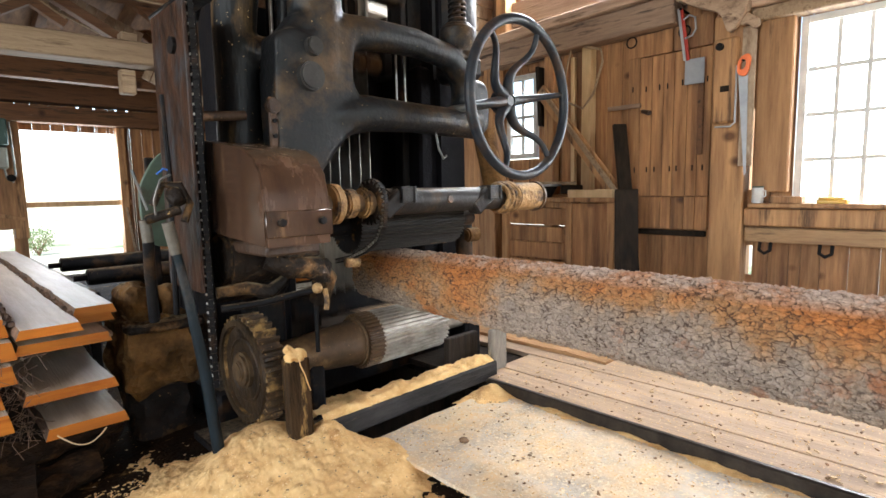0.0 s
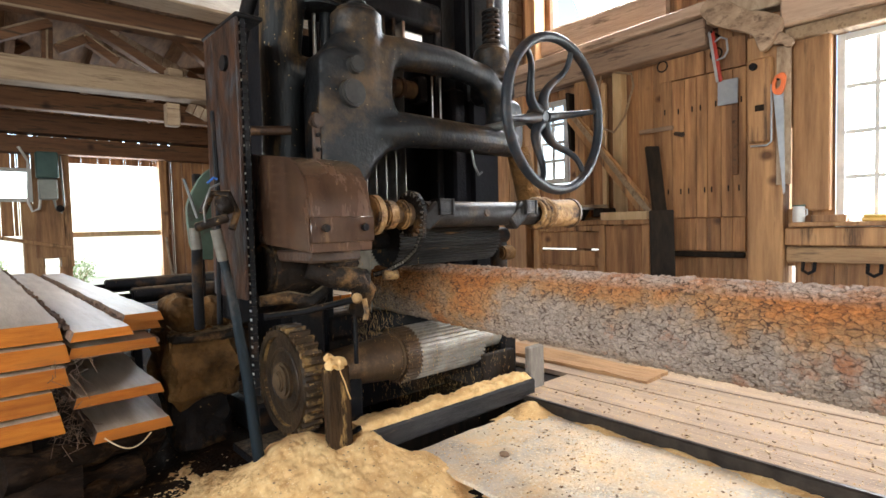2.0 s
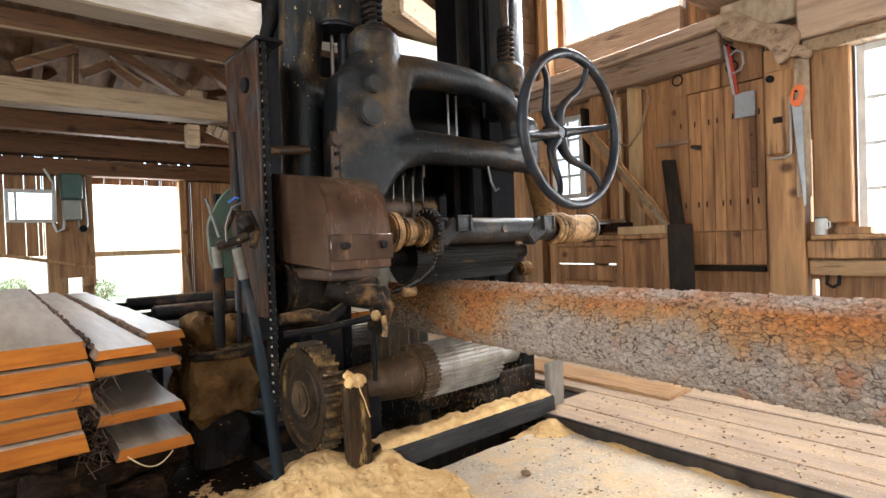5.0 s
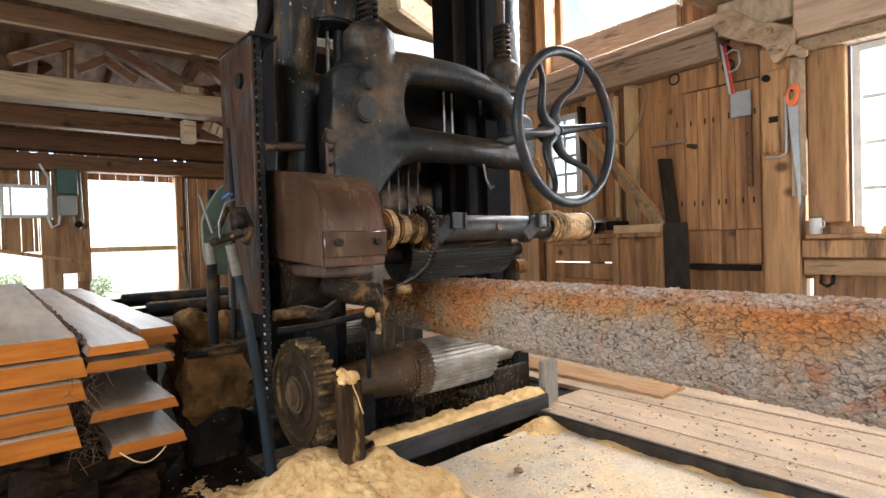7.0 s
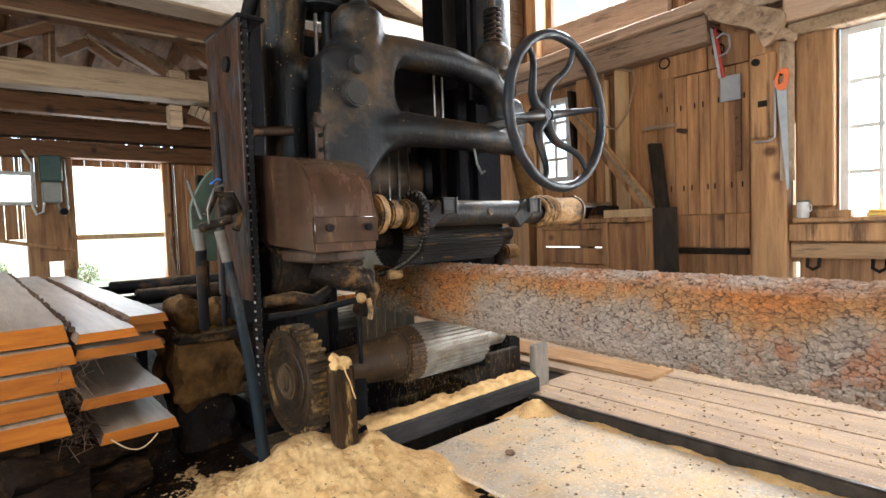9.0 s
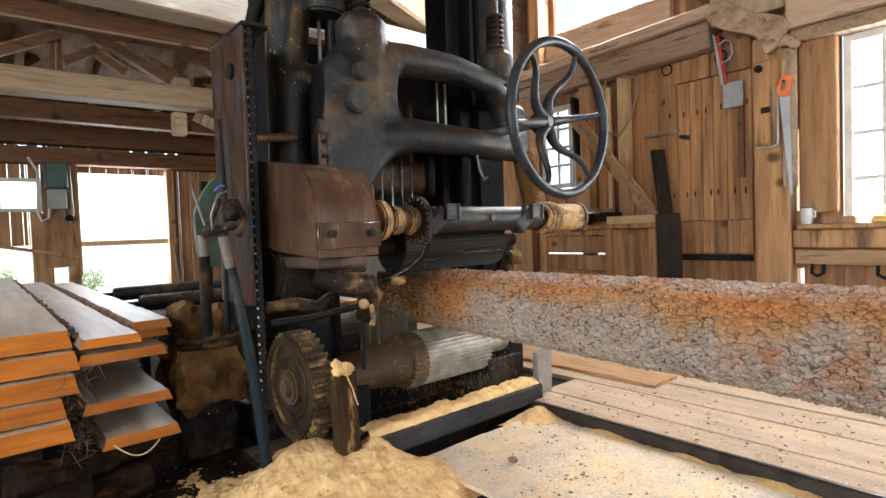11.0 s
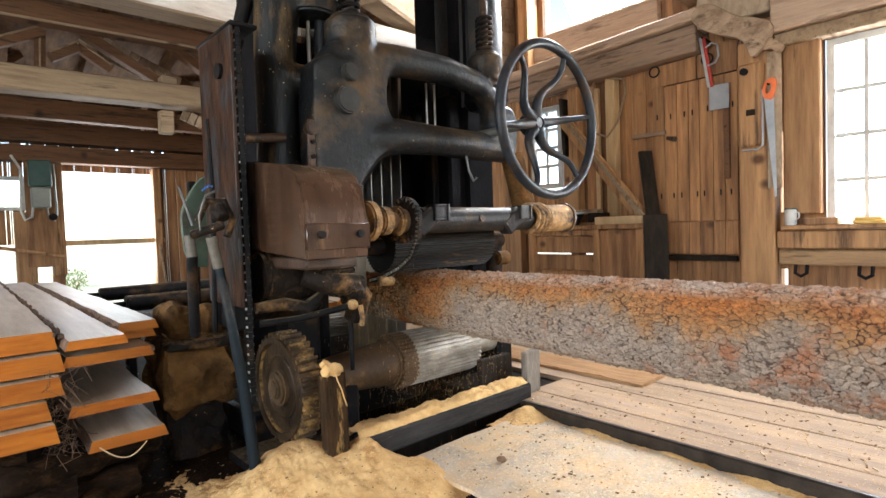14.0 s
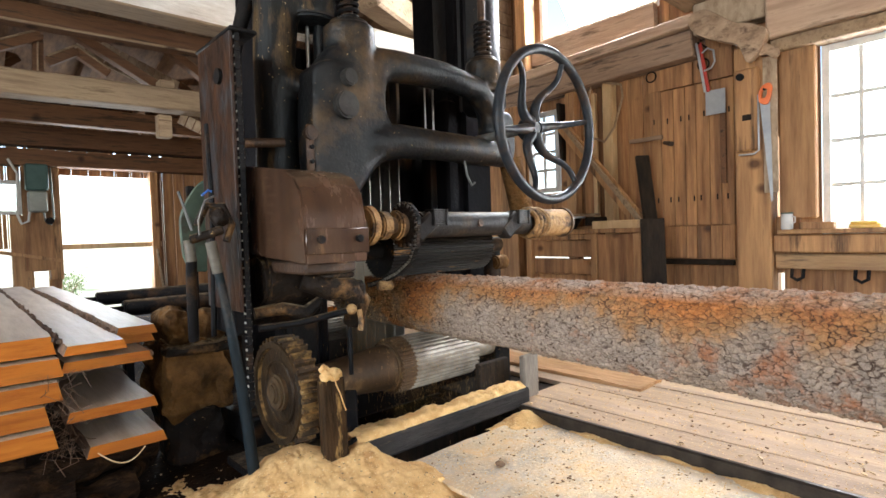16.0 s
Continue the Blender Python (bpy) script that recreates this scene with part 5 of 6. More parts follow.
scatter("bark_chips", "scattered bark crumbs on the planks", (2.45, 4.2, -0.5, 2.0), 420, CHIP, 0.002, 0.008, lambda x, y: 0.031, 4)
scatter("bark_chips", "dark crumbs in the sawdust heap", (0.6, 1.5, 1.35, 2.2), 240, CHIP, 0.0015, 0.005, mound, 5)
scatter("sawdust_crumbs", "crumbs of sawdust strewn on the planks", (2.43, 4.2, 0.0, 2.05), 2600, DUST, 0.001, 0.0035, lambda x, y: 0.031, 21)
scatter("sawdust_crumbs", "crumbs of sawdust strewn on the floor sheet", (1.52, 2.35, 0.2, 1.95), 1800, DUST, 0.001, 0.0035, lambda x, y: -0.014, 22)
scatter("wood_chips", "pale chips strewn on the planks", (2.45, 4.2, -0.5, 2.0), 260, PALEWOOD, 0.003, 0.011, lambda x, y: 0.031, 6)
scatter("sawdust_crumbs", "crumbs of sawdust strewn round the heap", (0.4, 1.15, 1.6, 2.5), 3200, DUST, 0.0015, 0.006, lambda x, y: -0.066, 9)
scatter("wood_chips", "pale chips strewn on the dark floor", (-0.3, 1.2, 1.5, 3.2), 260, PALEWOOD, 0.002, 0.006, lambda x, y: -0.065, 8)
b = bmesh.new()
bmesh.ops.create_icosphere(b, subdivisions=3, radius=0.022)
for v in b.verts:
    v.co *= 1 + 0.25 * noise.noise(v.co * 60)
    v.co.z *= 0.6
st = tagged(link("bark_lump", b, CHIP, None, "", True), "dark lump of bark on the floor sheet", "bark")
st.matrix_world = pose(1.79, 1.63, -0.006)

# ---- stacked boards ----


def sawn_board(x0, x1, y0, y1, z1, thick, group="boards in the stack", label="wet fresh-sawn pine board with orange ends"):
    """A board along Y with waney edges, orange sawn end and pale face."""
    b = bmesh.new()
    n = 60
    k = rnd.uniform(0, 90)
    skew = rnd.uniform(-0.02, 0.02)
    rows = []
    for i in range(n + 1):
        y = y0 + (y1 - y0) * i / n
        wa, wb = 0.012 * nz(y, k, 3) + 0.005 * nz(y, k, 17), 0.012 * nz(y, k + 9, 3) + 0.005 * nz(y, k + 9, 17)
        sag = 0.006 * nz(y, k, 0.7)
        if i == 0:
            y0 += skew
        rows.append([b.verts.new(p) for p in ((x0 + wa, y, z1 + sag), (x1 + wb, y, z1 + sag), (x1 + wb + 0.014, y, z1 - thick + sag), (x0 + wa - 0.014, y, z1 - thick + sag))])
    for i in range(n):
        for c in range(4):
            f = b.faces.new((rows[i][c], rows[i][(c + 1) % 4], rows[i + 1][(c + 1) % 4], rows[i + 1][c]))
            f.material_index = (0, 2, 0, 2)[c]
    for r in (rows[0], rows[-1]):
        b.faces.new(r).material_index = 1
    bmesh.ops.recalc_face_normals(b, faces=b.faces)
    ob = link("pine_board", b, [BOARDTOP, FRESH, BARKEDGE])
    return tagged(ob, label, "board", group)


for i, (dx, dy) in enumerate(((0, 0), (0.01, -0.05), (0.0, -0.085), (-0.045, -0.11), (-0.03, -0.15))):
    top = 0.70 - 0.081 * i
    sawn_board(-0.55 + dx, 0.262 + dx, 2.58 + dy, 7.3, top, 0.072)
sawn_board(0.288, 0.475, 2.44, 6.6, 0.672, 0.036)
sawn_board(0.502, 0.645, 2.66, 6.0, 0.69, 0.04)
sawn_board(0.502, 0.65, 2.72, 6.0, 0.645, 0.04)
sawn_board(0.29, 0.59, 2.54, 6.4, 0.60, 0.042)
sawn_board(0.30, 0.59, 2.50, 6.0, 0.41, 0.042)
sawn_board(0.35, 0.605, 2.46, 6.0, 0.268, 0.045)
def bark_rim(x, y0, y1, z, seed):
    r = random.Random(seed)
    b = bmesh.new()
    y = y0
    while y < y1:
        w = r.uniform(0.015, 0.04)
        h = r.uniform(0.004, 0.011)
        m = Matrix.Translation((x + r.uniform(-0.006, 0.006), y, z - 0.004 + r.uniform(-0.006, 0.006))) @ Euler((r.uniform(-0.3, 0.3), r.uniform(-0.5, 0.5), r.uniform(-0.3, 0.3))).to_matrix().to_4x4()
        box(-h, h, -w, w, -0.012, 0.004, 0, b, m)
        y += w * 1.2
    tagged(link("bark_rim", b, BARKEDGE), "ragged strip of bark along a board edge", "bark", "", "stuff")


bark_rim(0.277, 2.58, 7.0, 0.69, 1)
bark_rim(0.488, 2.66, 5.9, 0.672, 2)
bark_rim(0.60, 2.56, 3.6, 0.585, 3)
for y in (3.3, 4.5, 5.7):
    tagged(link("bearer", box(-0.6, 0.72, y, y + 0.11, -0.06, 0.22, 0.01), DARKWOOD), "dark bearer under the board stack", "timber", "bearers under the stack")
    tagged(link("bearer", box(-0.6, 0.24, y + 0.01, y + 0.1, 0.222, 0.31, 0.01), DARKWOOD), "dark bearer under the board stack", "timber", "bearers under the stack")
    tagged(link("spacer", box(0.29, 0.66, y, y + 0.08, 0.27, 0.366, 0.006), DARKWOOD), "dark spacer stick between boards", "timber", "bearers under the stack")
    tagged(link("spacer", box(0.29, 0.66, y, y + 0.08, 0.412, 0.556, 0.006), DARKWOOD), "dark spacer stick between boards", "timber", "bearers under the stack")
tagged(link("bark_strip", tube([(0.37 + 0.16 * i / 12, 2.44 - 0.03 * math.sin(i / 5), 0.245 - 0.055 * math.sin(i * math.pi / 13)) for i in range(13)], 0.0028, seg=6), PALEWOOD), "thin pale strip of bast hanging from a board", "bark strip")
r2 = random.Random(5)
b = bmesh.new()
for i in range(90):
    p = Vector((r2.uniform(0.22, 0.33), r2.uniform(2.45, 2.6), r2.uniform(0.25, 0.6)))
    tube([p, p + Vector((r2.uniform(-0.04, 0.04), r2.uniform(-0.03, 0.03), r2.uniform(-0.06, 0.02))), p + Vector((r2.uniform(-0.06, 0.06), r2.uniform(-0.04, 0.02), r2.uniform(-0.1, 0.0)))], 0.0013, b, 4)
tagged(link("bark_shreds", b, BARKEDGE), "ragged bark shreds between the boards", "bark shreds", "", "stuff")
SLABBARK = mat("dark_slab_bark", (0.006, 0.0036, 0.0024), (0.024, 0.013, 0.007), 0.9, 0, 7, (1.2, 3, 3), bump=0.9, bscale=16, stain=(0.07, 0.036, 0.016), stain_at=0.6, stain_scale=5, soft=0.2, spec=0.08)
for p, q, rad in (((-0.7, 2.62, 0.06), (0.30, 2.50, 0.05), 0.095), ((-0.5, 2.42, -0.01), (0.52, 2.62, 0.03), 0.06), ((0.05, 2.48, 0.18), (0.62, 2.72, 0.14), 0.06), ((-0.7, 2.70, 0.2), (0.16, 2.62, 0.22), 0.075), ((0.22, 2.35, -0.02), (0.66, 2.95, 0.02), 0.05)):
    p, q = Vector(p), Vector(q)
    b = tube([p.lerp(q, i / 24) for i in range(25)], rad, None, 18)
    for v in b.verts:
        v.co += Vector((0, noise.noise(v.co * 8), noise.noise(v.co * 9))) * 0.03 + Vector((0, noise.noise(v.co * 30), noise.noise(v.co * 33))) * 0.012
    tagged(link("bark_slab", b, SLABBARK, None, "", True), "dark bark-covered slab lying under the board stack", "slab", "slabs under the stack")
# ---- outfeed rollers ----
out = thing("outfeed_table", "outfeed table with dark steel rollers", "roller table")
for y in (4.42, 5.4):
    ro = part("roller", rod((0.88, y, 0.585), (2.75, y, 0.585), 0.06, bevel=0.008, seg=24), IRON_DARK, out, "dark steel roller")
    part("axle", rod((0.8, y, 0.585), (2.85, y, 0.585), 0.022, seg=12), IRON_DARK, ro)
part("rear_roll", toothed(0.1, 0.011, 26, 1.72, 2.6, 0.8, 3.56, 0.375), FLUTE, out, "fluted rear feed roll", False)
part("rear_axle", rod((1.5, 3.56, 0.375), (2.85, 3.56, 0.375), 0.03, seg=12), IRON_DARK, out)
for x in (0.86, 2.76):
    part("side_rail", box(x - 0.03, x + 0.03, 4.1 if x < 1 else 3.5, 7.0, 0.42, 0.52, 0.008), IRON_DARK, out, "", False)
    for y in (4.2, 6.7):
        part("leg", box(x - 0.03, x + 0.03, y, y + 0.08, -0.06, 0.43, 0.006), IRON_DARK, out, "", False)
for i in range(4):
    sawn_board(1.72 + i * 0.17, 1.87 + i * 0.17, 3.75, 6.9, 0.50, 0.042, "boards on the outfeed", "fresh pale board lying behind the saw")
for y in (4.0, 6.3):
    tagged(link("trestle", box(1.6, 2.5, y, y + 0.1, -0.07, 0.456, 0.008), DARKWOOD), "dark trestle under the fresh boards", "trestle", "trestles behind the saw")

# ---- bearing block, levers and guard at the near corner of the saw ----
blk = thing("bearing_block", "bearing block thickly crusted with brown sawdust", "bearing block")


def lump(x0, x1, y0, y1, z0, z1, amp, bevel, mat_, name, seed):
    b = box(x0, x1, y0, y1, z0, z1, bevel)
    bmesh.ops.subdivide_edges(b, edges=b.edges[:], cuts=9, use_grid_fill=True)
    for v in b.verts:
        v.co += Vector((noise.noise(v.co * 22), noise.noise(v.co * 24), noise.noise(v.co * 26))) * amp * 0.35
        v.co += Vector((noise.noise(v.co * 9 + Vector((seed, 0, 0))), noise.noise(v.co * 9 + Vector((0, seed, 0))), noise.noise(v.co * 9 + Vector((0, 0, seed))))) * amp
    return part(name, b, mat_, blk)


lump(0.70, 1.04, 2.78, 3.2, 0.19, 0.55, 0.05, 0.04, CRUST, "body", 1)
lump(0.74, 1.02, 2.86, 3.16, -0.07, 0.22, 0.03, 0.03, GRIME, "pedestal", 6)
lump(0.73, 0.88, 2.84, 3.08, 0.54, 0.715, 0.03, 0.03, CRUST, "cap", 2)
lump(0.90, 1.03, 2.84, 3.05, 0.54, 0.69, 0.035, 0.03, CRUST, "cap", 3)
lump(0.72, 1.06, 2.755, 3.0, 0.50, 0.545, 0.02, 0.012, GRIME, "flange", 4)

lv = thing("control_levers", "pair of dark teal control levers with cream sleeves", "lever")
part("long_lever", tube([(0.80, 2.28, 0.93), (0.835, 2.27, 0.7), (0.87, 2.25, 0.4), (0.905, 2.23, -0.05)], 0.032, seg=14, radii=[0.018, 0.02, 0.024, 0.026]), HOSE, lv, "long teal lever")
part("sleeve", tube([(0.775, 2.28, 1.05), (0.80, 2.28, 0.92)], 0.023, seg=14), TAPE, lv, "cream taped sleeve")
part("short_lever", tube([(0.722, 2.36, 0.98), (0.73, 2.40, 0.85), (0.755, 2.48, 0.62)], 0.022, seg=12), IRON_DARK, lv, "short black lever")
part("sleeve", tube([(0.715, 2.36, 1.06), (0.722, 2.36, 0.97)], 0.022, seg=14), TAPE, lv, "cream taped sleeve")
part("clamp_bar", rod((0.71, 2.33, 1.06), (0.83, 2.28, 1.10), 0.019, bevel=0.005), GRIME, lv, "crusted clamp bar")
b = bmesh.new()
bmesh.ops.create_icosphere(b, subdivisions=3, radius=0.04, matrix=Matrix.Translation((0.815, 2.28, 1.15)))
for v in b.verts:
    v.co += v.normal * 0.02 * noise.noise(v.co * 25)
part("knuckle", b, GRIME, lv, "crusted joint")
part("knuckle_link", tube([(0.74, 2.33, 1.12), (0.77, 2.3, 1.2), (0.83, 2.28, 1.2), (0.87, 2.29, 1.12), (0.84, 2.28, 1.05)], 0.016, seg=10), GRIME, lv)
part("wire", tube([(0.68, 2.35, 1.26), (0.70, 2.34, 1.18), (0.72, 2.33, 1.1)], 0.006, seg=6), DULL, lv, "pale bent wire")
part("wire", tube([(0.80, 2.28, 1.24), (0.76, 2.28, 1.22), (0.735, 2.29, 1.14), (0.74, 2.3, 1.08)], 0.005, seg=6), DULL, lv, "thin bent wire")
part("clip", tube([(0.75, 2.285, 1.24), (0.775, 2.28, 1.262), (0.79, 2.28, 1.258)], 0.005, seg=6), mat("blue_plastic", (0.02, 0.08, 0.3), (0.04, 0.14, 0.45), 0.4), lv, "blue clip")

gd = thing("belt_guard", "faded green rounded belt guard plate", "guard")
casting("plate", [rounded([(0.885, 0.90), (0.868, 1.12), (0.872, 1.20), (0.95, 1.345), (1.03, 1.40), (1.05, 0.88)], 2)], 0.03, 0.006, GREEN, gd, Matrix.Translation((0, 3.0, 0)) @ UPRIGHT)
part("bracket", box(0.92, 0.96, 3.015, 3.05, -0.05, 1.35, 0.006), IRON_DARK, gd)

# ---- gearbox clutter under the chain guard ----
part("gear_cover", rod((1.02, 2.42, 0.86), (1.32, 2.42, 0.86), 0.13, bevel=0.02, seg=28), GRIME, saw)
# Two dark boxes added as a backing for the clutter under the guard.
part("lower_cover", box(1.0, 1.42, 2.5, 2.74, 0.64, 1.35, 0.03), IRON_DARK, saw, "", False)
part("lower_web", box(1.24, 1.42, 2.56, 2.74, -0.05, 0.66, 0.02), IRON_DARK, saw, "", False)
part("bracket_arm", tube([(1.18, 2.28, 0.86), (1.28, 2.24, 0.82), (1.40, 2.22, 0.80), (1.46, 2.24, 0.74), (1.46, 2.3, 0.62)], 0.05, seg=12, radii=[0.05, 0.06, 0.055, 0.06, 0.05]), GRIME, saw)
part("bracket_flange", box(1.24, 1.42, 2.2, 2.32, 0.855, 0.885, 0.01), GRIME, saw)
part("bracket_pad", box(1.36, 1.48, 2.18, 2.3, 0.74, 0.84, 0.025), GRIME, saw)
part("cross_rod", tube([(0.98, 2.32, 0.655), (1.15, 2.28, 0.66), (1.38, 2.2, 0.70)], 0.016, seg=10), IRON_DARK, saw)
part("cross_pipe", tube([(0.98, 2.36, 0.72), (1.1, 2.34, 0.73), (1.2, 2.3, 0.70), (1.28, 2.3, 0.75)], 0.03, seg=12, radii=[0.025, 0.032, 0.036, 0.025]), GRIME, saw)
b = bmesh.new()
bmesh.ops.create_icosphere(b, subdivisions=3, radius=0.026, matrix=Matrix.Translation((1.385, 2.19, 0.705)))
part("ball_knob", b, COLLAR, saw, "tan ball knob")
part("drip_tap", tube([(1.42, 2.18, 0.70), (1.425, 2.17, 0.64), (1.42, 2.175, 0.60)], 0.013, seg=8), COLLAR, saw, "tan drip tap")
part("tap_pipe", rod((1.44, 2.3, 0.62), (1.44, 2.3, 0.36), 0.012, seg=10), IRON_DARK, saw)
part("foot_plate", box(0.95, 1.5, 2.3, 2.7, -0.06, -0.02, 0.006), IRON_DARK, saw, "", False)
part("lower_bearing", box(1.42, 1.52, 2.36, 2.54, -0.06, 0.36, 0.02), IRON_DARK, saw)
part("rear_post", rod((2.78, 2.55, 0.0), (2.78, 2.55, 0.95), 0.06, bevel=0.01), IRON_DARK, saw)
part("rear_cap", rod((2.74, 2.5, 0.84), (2.86, 2.5, 0.84), 0.05, bevel=0.012), CRUST, saw)
part("roll_bearing", box(2.60, 2.74, 2.36, 2.54, -0.06, 0.40, 0.02), IRON_DARK, saw)
part("hook", tube([(2.32, 2.33, 1.49), (2.33, 2.32, 1.40), (2.36, 2.31, 1.34), (2.385, 2.31, 1.36)], 0.007, seg=8), DULL, saw, "small bright hook")
part("pale_handle", rod((1.62, 2.3, 0.79), (1.70, 2.28, 0.79), 0.026, bevel=0.006), COLLAR, saw)
for x in (2.3, 2.37):
    part("tie_rod", rod((x, 2.66, 1.55), (x, 2.66, 2.0), 0.007, seg=8), STEEL, saw)

# ---- east wall: bench, leaning timber and tools ----
bench = thing("workbench", "old wooden workbench cabinet against the wall", "workbench")
part("worktop", box(4.70, 5.18, 2.44, 3.82, 1.0, 1.045, 0.006), POST, bench, "", False)
for y in (2.46, 2.92, 3.74):
    part("leg", box(4.73, 4.81, y, y + 0.07, 0.032, 1.0, 0.006), POST, bench, "", False)
part("side_panel", box(4.74, 4.77, 2.535, 2.915, 0.08, 0.99, 0.004), WALLWOOD, bench, "", False)
for z0, z1 in ((0.76, 0.93), (0.58, 0.735), (0.4, 0.57), (0.1, 0.38)):
    part("front_board", box(4.78, 4.80, 2.995, 3.735, z0, z1, 0.004), WALLWOOD, bench, "", False)
part("top_rail", box(4.75, 4.79, 2.995, 3.735, 0.94, 0.995, 0.004), POST, bench, "", False)


def leaning(name, p, q, w, d, material, label, category="plank", roll=0.0):
    return tagged(link(name, stick(p, q, w, d, None, 0.006, roll), material), label, category)


leaning("offcut", (4.76, 2.48, 1.072), (4.78, 2.98, 1.072), 0.05, 0.1, PALEWOOD, "pale offcut lying on the workbench", "offcut")
leaning("offcut", (4.9, 2.7, 1.062), (5.0, 3.3, 1.062), 0.03, 0.12, POST, "brown offcut lying on the workbench", "offcut", 90)
leaning("leaning_plank", (4.86, 2.42, 0.98), (5.02, 3.5, 2.2), 0.14, 0.035, POST, "brown plank leaning across the wall", roll=90)
leaning("leaning_plank", (4.82, 2.46, 1.06), (4.97, 3.46, 2.2), 0.05, 0.03, GREYBEAM, "pale narrow plank leaning across the wall", roll=90)
leaning("leaning_plank", (4.72, 2.22, 0.03), (4.98, 2.55, 1.74), 0.13, 0.04, DARKWOOD, "blackened plank leaning on the wall")
leaning("leaning_plank", (4.50, 2.20, 0.03), (4.655, 2.30, 1.12), 0.2, 0.05, DARKWOOD, "short blackened slab leaning on the wall")
leaning("hanging_board", (5.1, 3.52, 1.82), (5.1, 3.56, 2.46), 0.13, 0.04, DARKWOOD, "dark board hung beside the small window", "board")
leaning("hanging_board", (5.16, 3.16, 1.046), (5.16, 3.17, 2.5), 0.05, 0.05, PALEWOOD, "narrow pale batten on the wall", "board")
pan = thing("metal_basin", "shallow dark metal basin on the workbench", "basin")
b = tube([(4.85 + 0.16 * math.cos(i * 0.3142), 3.35 + 0.2 * math.sin(i * 0.3142), 1.17) for i in range(20)], 0.012, seg=8, closed=True)
part("rim", b, GREYPLATE, pan)
part("bowl", rod((4.85, 3.35, 1.047), (4.85, 3.35, 1.165), 0.1, 0.165, seg=24), IRON_DARK, pan)
leaning("offcut", (4.9, 3.0, 1.19), (4.82, 3.7, 1.2), 0.03, 0.12, GREYBEAM, "grey board across the basin", "offcut", 90)
tagged(link("tool_box", box(4.84, 5.1, 3.0, 3.12, 1.08, 1.17, 0.01), DARKWOOD), "dark tool box on the workbench", "tool box")
hook = thing("bent_rod", "pale bent hanging rod on the wall", "rod")
part("rod", tube([(5.06, 3.24, 2.06), (5.06, 3.0, 1.95), (5.06, 2.88, 2.08), (5.06, 2.78, 2.38), (5.06, 2.80, 2.5), (5.06, 3.05, 2.58), (5.06, 3.12, 2.64)], 0.012, seg=8), GREYBEAM, hook)
part("brace", tube([(5.06, 3.14, 2.55), (5.06, 3.2, 2.35), (5.06, 3.24, 2.06)], 0.010, seg=8), GREYBEAM, hook)
part("nail", rod((5.06, 2.95, 2.545), (5.22, 2.95, 2.545), 0.006, seg=6), IRON_DARK, hook)

shov = thing("scraper", "grey-bladed scraper with a red handle hung on the wall", "scraper")
part("blade", box(5.095, 5.105, 1.82, 1.99, 2.04, 2.26, 0.003), GREYPLATE, shov, "plain grey blade", False)
part("handle", stick((5.10, 1.965, 2.25), (5.06, 2.02, 2.70), 0.03, 0.03), RED, shov, "red handle")
part("handle_edge", stick((5.09, 1.985, 2.25), (5.05, 2.04, 2.70), 0.012, 0.032), GREYPLATE, shov)
part("grip_loop", tube([(5.07, 1.985, 2.44), (5.06, 1.92, 2.45), (5.06, 1.89, 2.50), (5.06, 1.90, 2.60), (5.06, 1.95, 2.63), (5.06, 2.0, 2.6)], 0.009, seg=8), GREYPLATE, shov, "grey loop grip")
part("peg", rod((5.03, 2.02, 2.69), (5.22, 2.02, 2.69), 0.01, seg=8), IRON_DARK, shov)

hs = thing("handsaw", "handsaw with an orange plastic handle hung on the post", "handsaw", at=pose(-0.012, 0.045, -0.04))
b = bmesh.new()
vs = [[b.verts.new((x, y, z)) for y, z in ((1.475, 2.10), (1.40, 2.12), (1.385, 1.28), (1.40, 1.26))] for x in (5.018, 5.021)]
b.faces.new(vs[0])
b.faces.new(vs[1][::-1])
for i in range(4):
    b.faces.new((vs[0][i], vs[1][i], vs[1][(i + 1) % 4], vs[0][(i + 1) % 4]))
bmesh.ops.recalc_face_normals(b, faces=b.faces)
part("blade", b, GREYPLATE, hs, "grey tapering steel blade", False)

casting("handle", [rounded([(1.475, 2.08), (1.485, 2.15), (1.465, 2.22), (1.405, 2.25), (1.375, 2.215), (1.39, 2.12), (1.41, 2.06)], 2), rounded([(1.455, 2.115), (1.458, 2.165), (1.44, 2.2), (1.413, 2.195), (1.42, 2.13)], 2)], 0.026, 0.005, ORANGE, hs, Matrix.Translation((5.015, 0, 0)) @ FACE_E, "orange plastic handle")
part("nail", rod((5.0, 1.44, 2.195), (5.06, 1.44, 2.195), 0.008, seg=8), IRON_DARK, hs)
pb = thing("post_block", "worn wooden block fixed to the post", "block")
part("block", box(4.99, 5.038, 1.52, 1.72, 1.66, 2.36, 0.02), POST, pb)
# No recess is cut; a dark slip on the face paints its shade.
part("notch", box(4.985, 4.992, 1.58, 1.65, 1.92, 1.97, 0.002), DARKWOOD, pb, "dark slip for the shade of a notch", False)
part("loop", tube([(5.0, 1.53, 2.12), (4.985, 1.525, 1.9), (4.985, 1.525, 1.66), (4.985, 1.56, 1.63), (4.985, 1.68, 1.635)], 0.008, seg=8), GREYPLATE, pb, "bent wire loop")
part("hook", rod((4.96, 1.66, 2.29), (5.0, 1.66, 2.29), 0.03, seg=10), IRON_DARK, pb, "iron hook")

mug = thing("enamel_mug", "chipped white enamel mug with a green rim on the sill", "mug")
part("body", rod((5.05, 1.345, 0.99), (5.05, 1.345, 1.118), 0.043, bevel=0.006, seg=24), WHITEPAINT, mug)
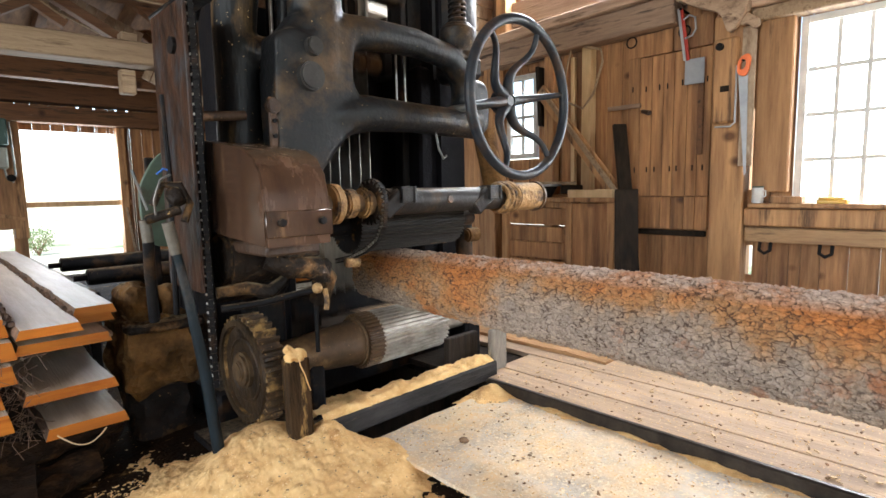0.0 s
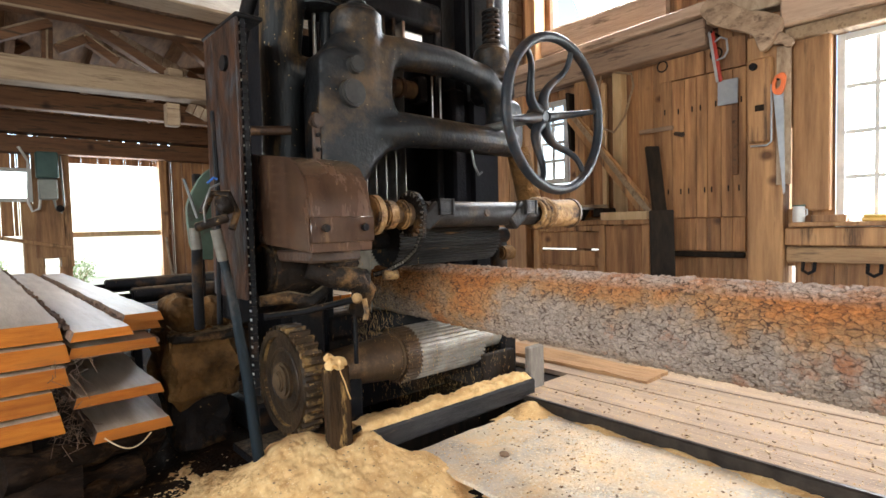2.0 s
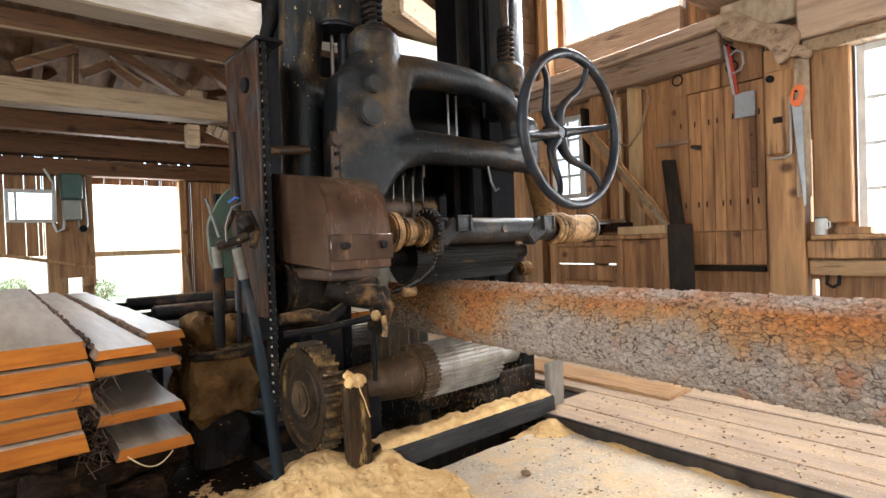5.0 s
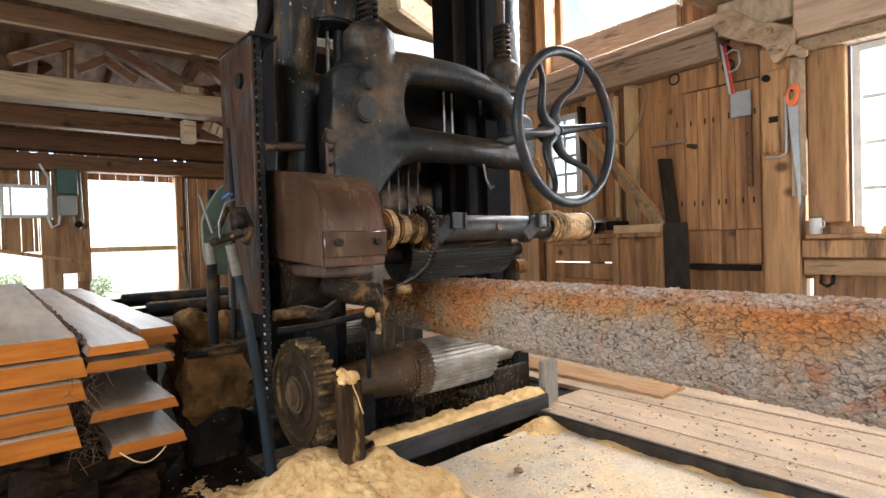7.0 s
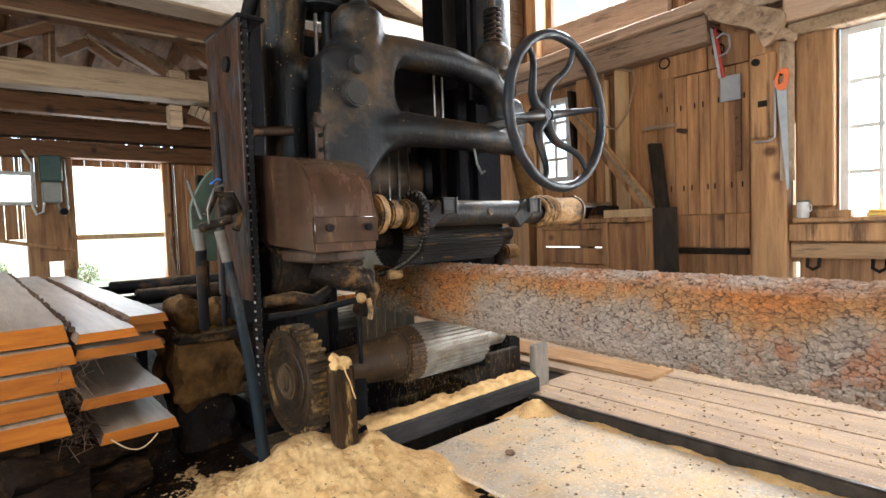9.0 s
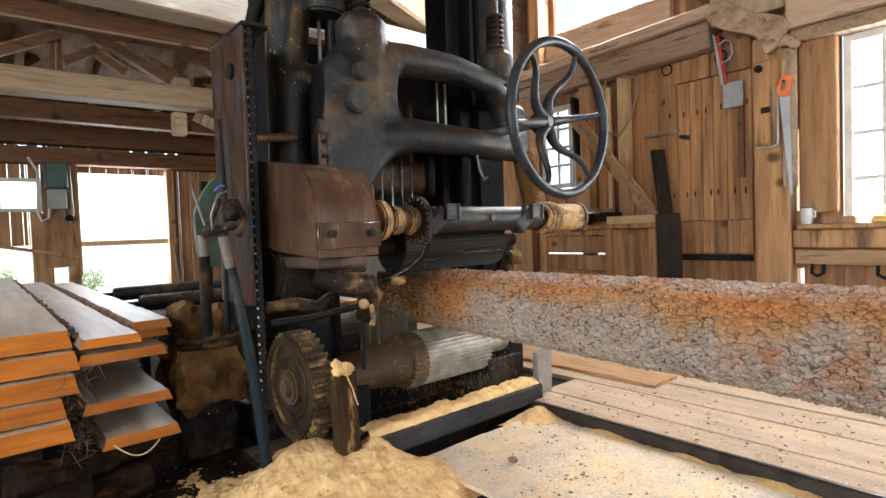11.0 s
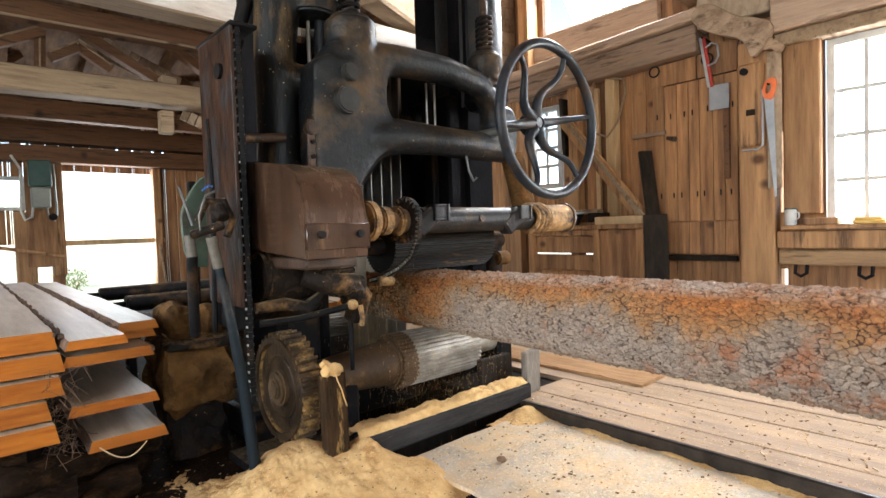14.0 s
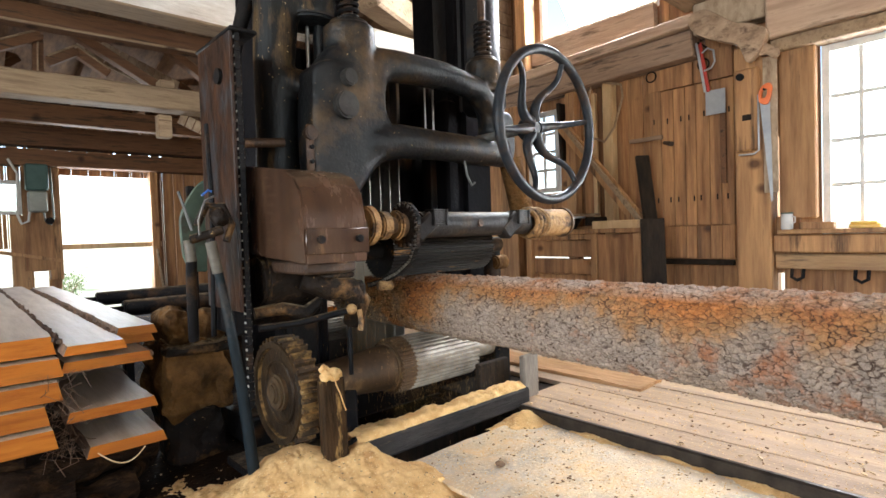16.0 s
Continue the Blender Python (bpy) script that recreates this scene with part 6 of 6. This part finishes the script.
part("rim", rod((5.05, 1.345, 1.118), (5.05, 1.345, 1.13), 0.045, seg=24), GREEN, mug, "green rim")
part("handle", tube([(5.03, 1.305, 1.10), (5.02, 1.28, 1.09), (5.02, 1.28, 1.05), (5.03, 1.305, 1.035)], 0.006, seg=6), WHITEPAINT, mug)
tagged(link("wood_block", box(5.0, 5.1, 1.02, 1.25, 0.99, 1.045, 0.006), POST), "small wooden block on the sill", "block")
tin = thing("yellow_tin", "flat yellow tin on the window sill", "tin")
part("body", box(5.02, 5.14, 0.74, 0.93, 0.99, 1.02, 0.006), YELLOWTIN, tin)
part("lid", box(5.02, 5.14, 0.76, 0.92, 1.02, 1.04, 0.006), YELLOWTIN, tin)
for y in (1.28, 0.86):
    br = thing("wall_bracket", "small dark iron bracket under the rail", "bracket", "brackets under the rail")
    part("strap", tube([(5.08, y - 0.04, 0.665), (5.06, y - 0.04, 0.60), (5.06, y, 0.575), (5.06, y + 0.04, 0.60), (5.08, y + 0.04, 0.665)], 0.014, seg=8), IRON_DARK, br)

# ---- far wall: switch box and cables ----
sw = thing("switch_box", "teal motor switch box with a grey lower case", "switch box")
part("upper_case", box(0.80, 1.07, 9.6, 9.79, 1.86, 2.24, 0.02), TEAL, sw, "teal case")
part("lower_case", box(0.82, 1.05, 9.62, 9.79, 1.55, 1.85, 0.02), GREY_CASE, sw, "grey case")
part("cable", tube([(0.84, 9.7, 1.58), (0.82, 9.7, 1.42), (0.74, 9.7, 1.38), (0.70, 9.7, 1.5), (0.72, 9.7, 2.1), (0.62, 9.7, 2.3)], 0.018, seg=8), WHITEPAINT, sw, "pale looped cable")
part("cable", tube([(1.0, 9.7, 1.56), (1.02, 9.7, 1.42), (1.08, 9.7, 1.36), (1.12, 9.7, 1.48), (1.1, 9.7, 2.2)], 0.014, seg=8), GREY_CASE, sw)
part("knob", rod((1.06, 9.6, 1.42), (1.06, 9.7, 1.42), 0.05), IRON_DARK, sw)
part("backing_board", box(0.76, 1.12, 9.785, 9.80, 0.7, 2.27, 0.004), WALLWOOD, sw, "", False)
leaning("prop", (2.62, 9.8, -0.05), (2.52, 9.84, 0.95), 0.04, 0.04, GREYBEAM, "thin pale prop leaning by the open bay", "stick")

# ---- outside ----


def shrub(x, y, s, seed):
    t = thing("shrub", "sunlit green shrub in the yard", "shrub", "shrubs in the yard", pose(x, y, -0.45))
    r = random.Random(seed)
    for _ in range(9):
        a = r.uniform(0, 6.28)
        b = tube([(0, 0, 0), (0.3 * s * math.cos(a), 0.3 * s * math.sin(a), 0.5 * s), (0.6 * s * math.cos(a), 0.6 * s * math.sin(a), r.uniform(0.7, 1.0) * s)], 0.03 * s, None, 5, radii=[0.035 * s, 0.02 * s, 0.008 * s])
        part("stem", b, BARKEDGE, t)
    b = bmesh.new()
    for _ in range(900):
        d = Vector((r.gauss(0, 1), r.gauss(0, 1), r.gauss(0, 0.7))).normalized() * r.uniform(0.35, 0.75) * s
        m = Matrix.Translation(d + Vector((0, 0, 0.75 * s))) @ Euler((r.uniform(0, 6), r.uniform(0, 6), r.uniform(0, 6))).to_matrix().to_4x4()
        k = 0.06 * s * r.uniform(0.6, 1.3)
        vs = [b.verts.new(m @ Vector(p)) for p in ((-k, 0, 0), (0, -k * 0.45, 0), (k, 0, k * 0.2), (0, k * 0.45, 0))]
        b.faces.new(vs)
    part("leaves", b, LEAF, t, "", False)


shrub(2.35, 18.0, 0.55, 1)
shrub(0.5, 22.0, 0.6, 2)


motions()
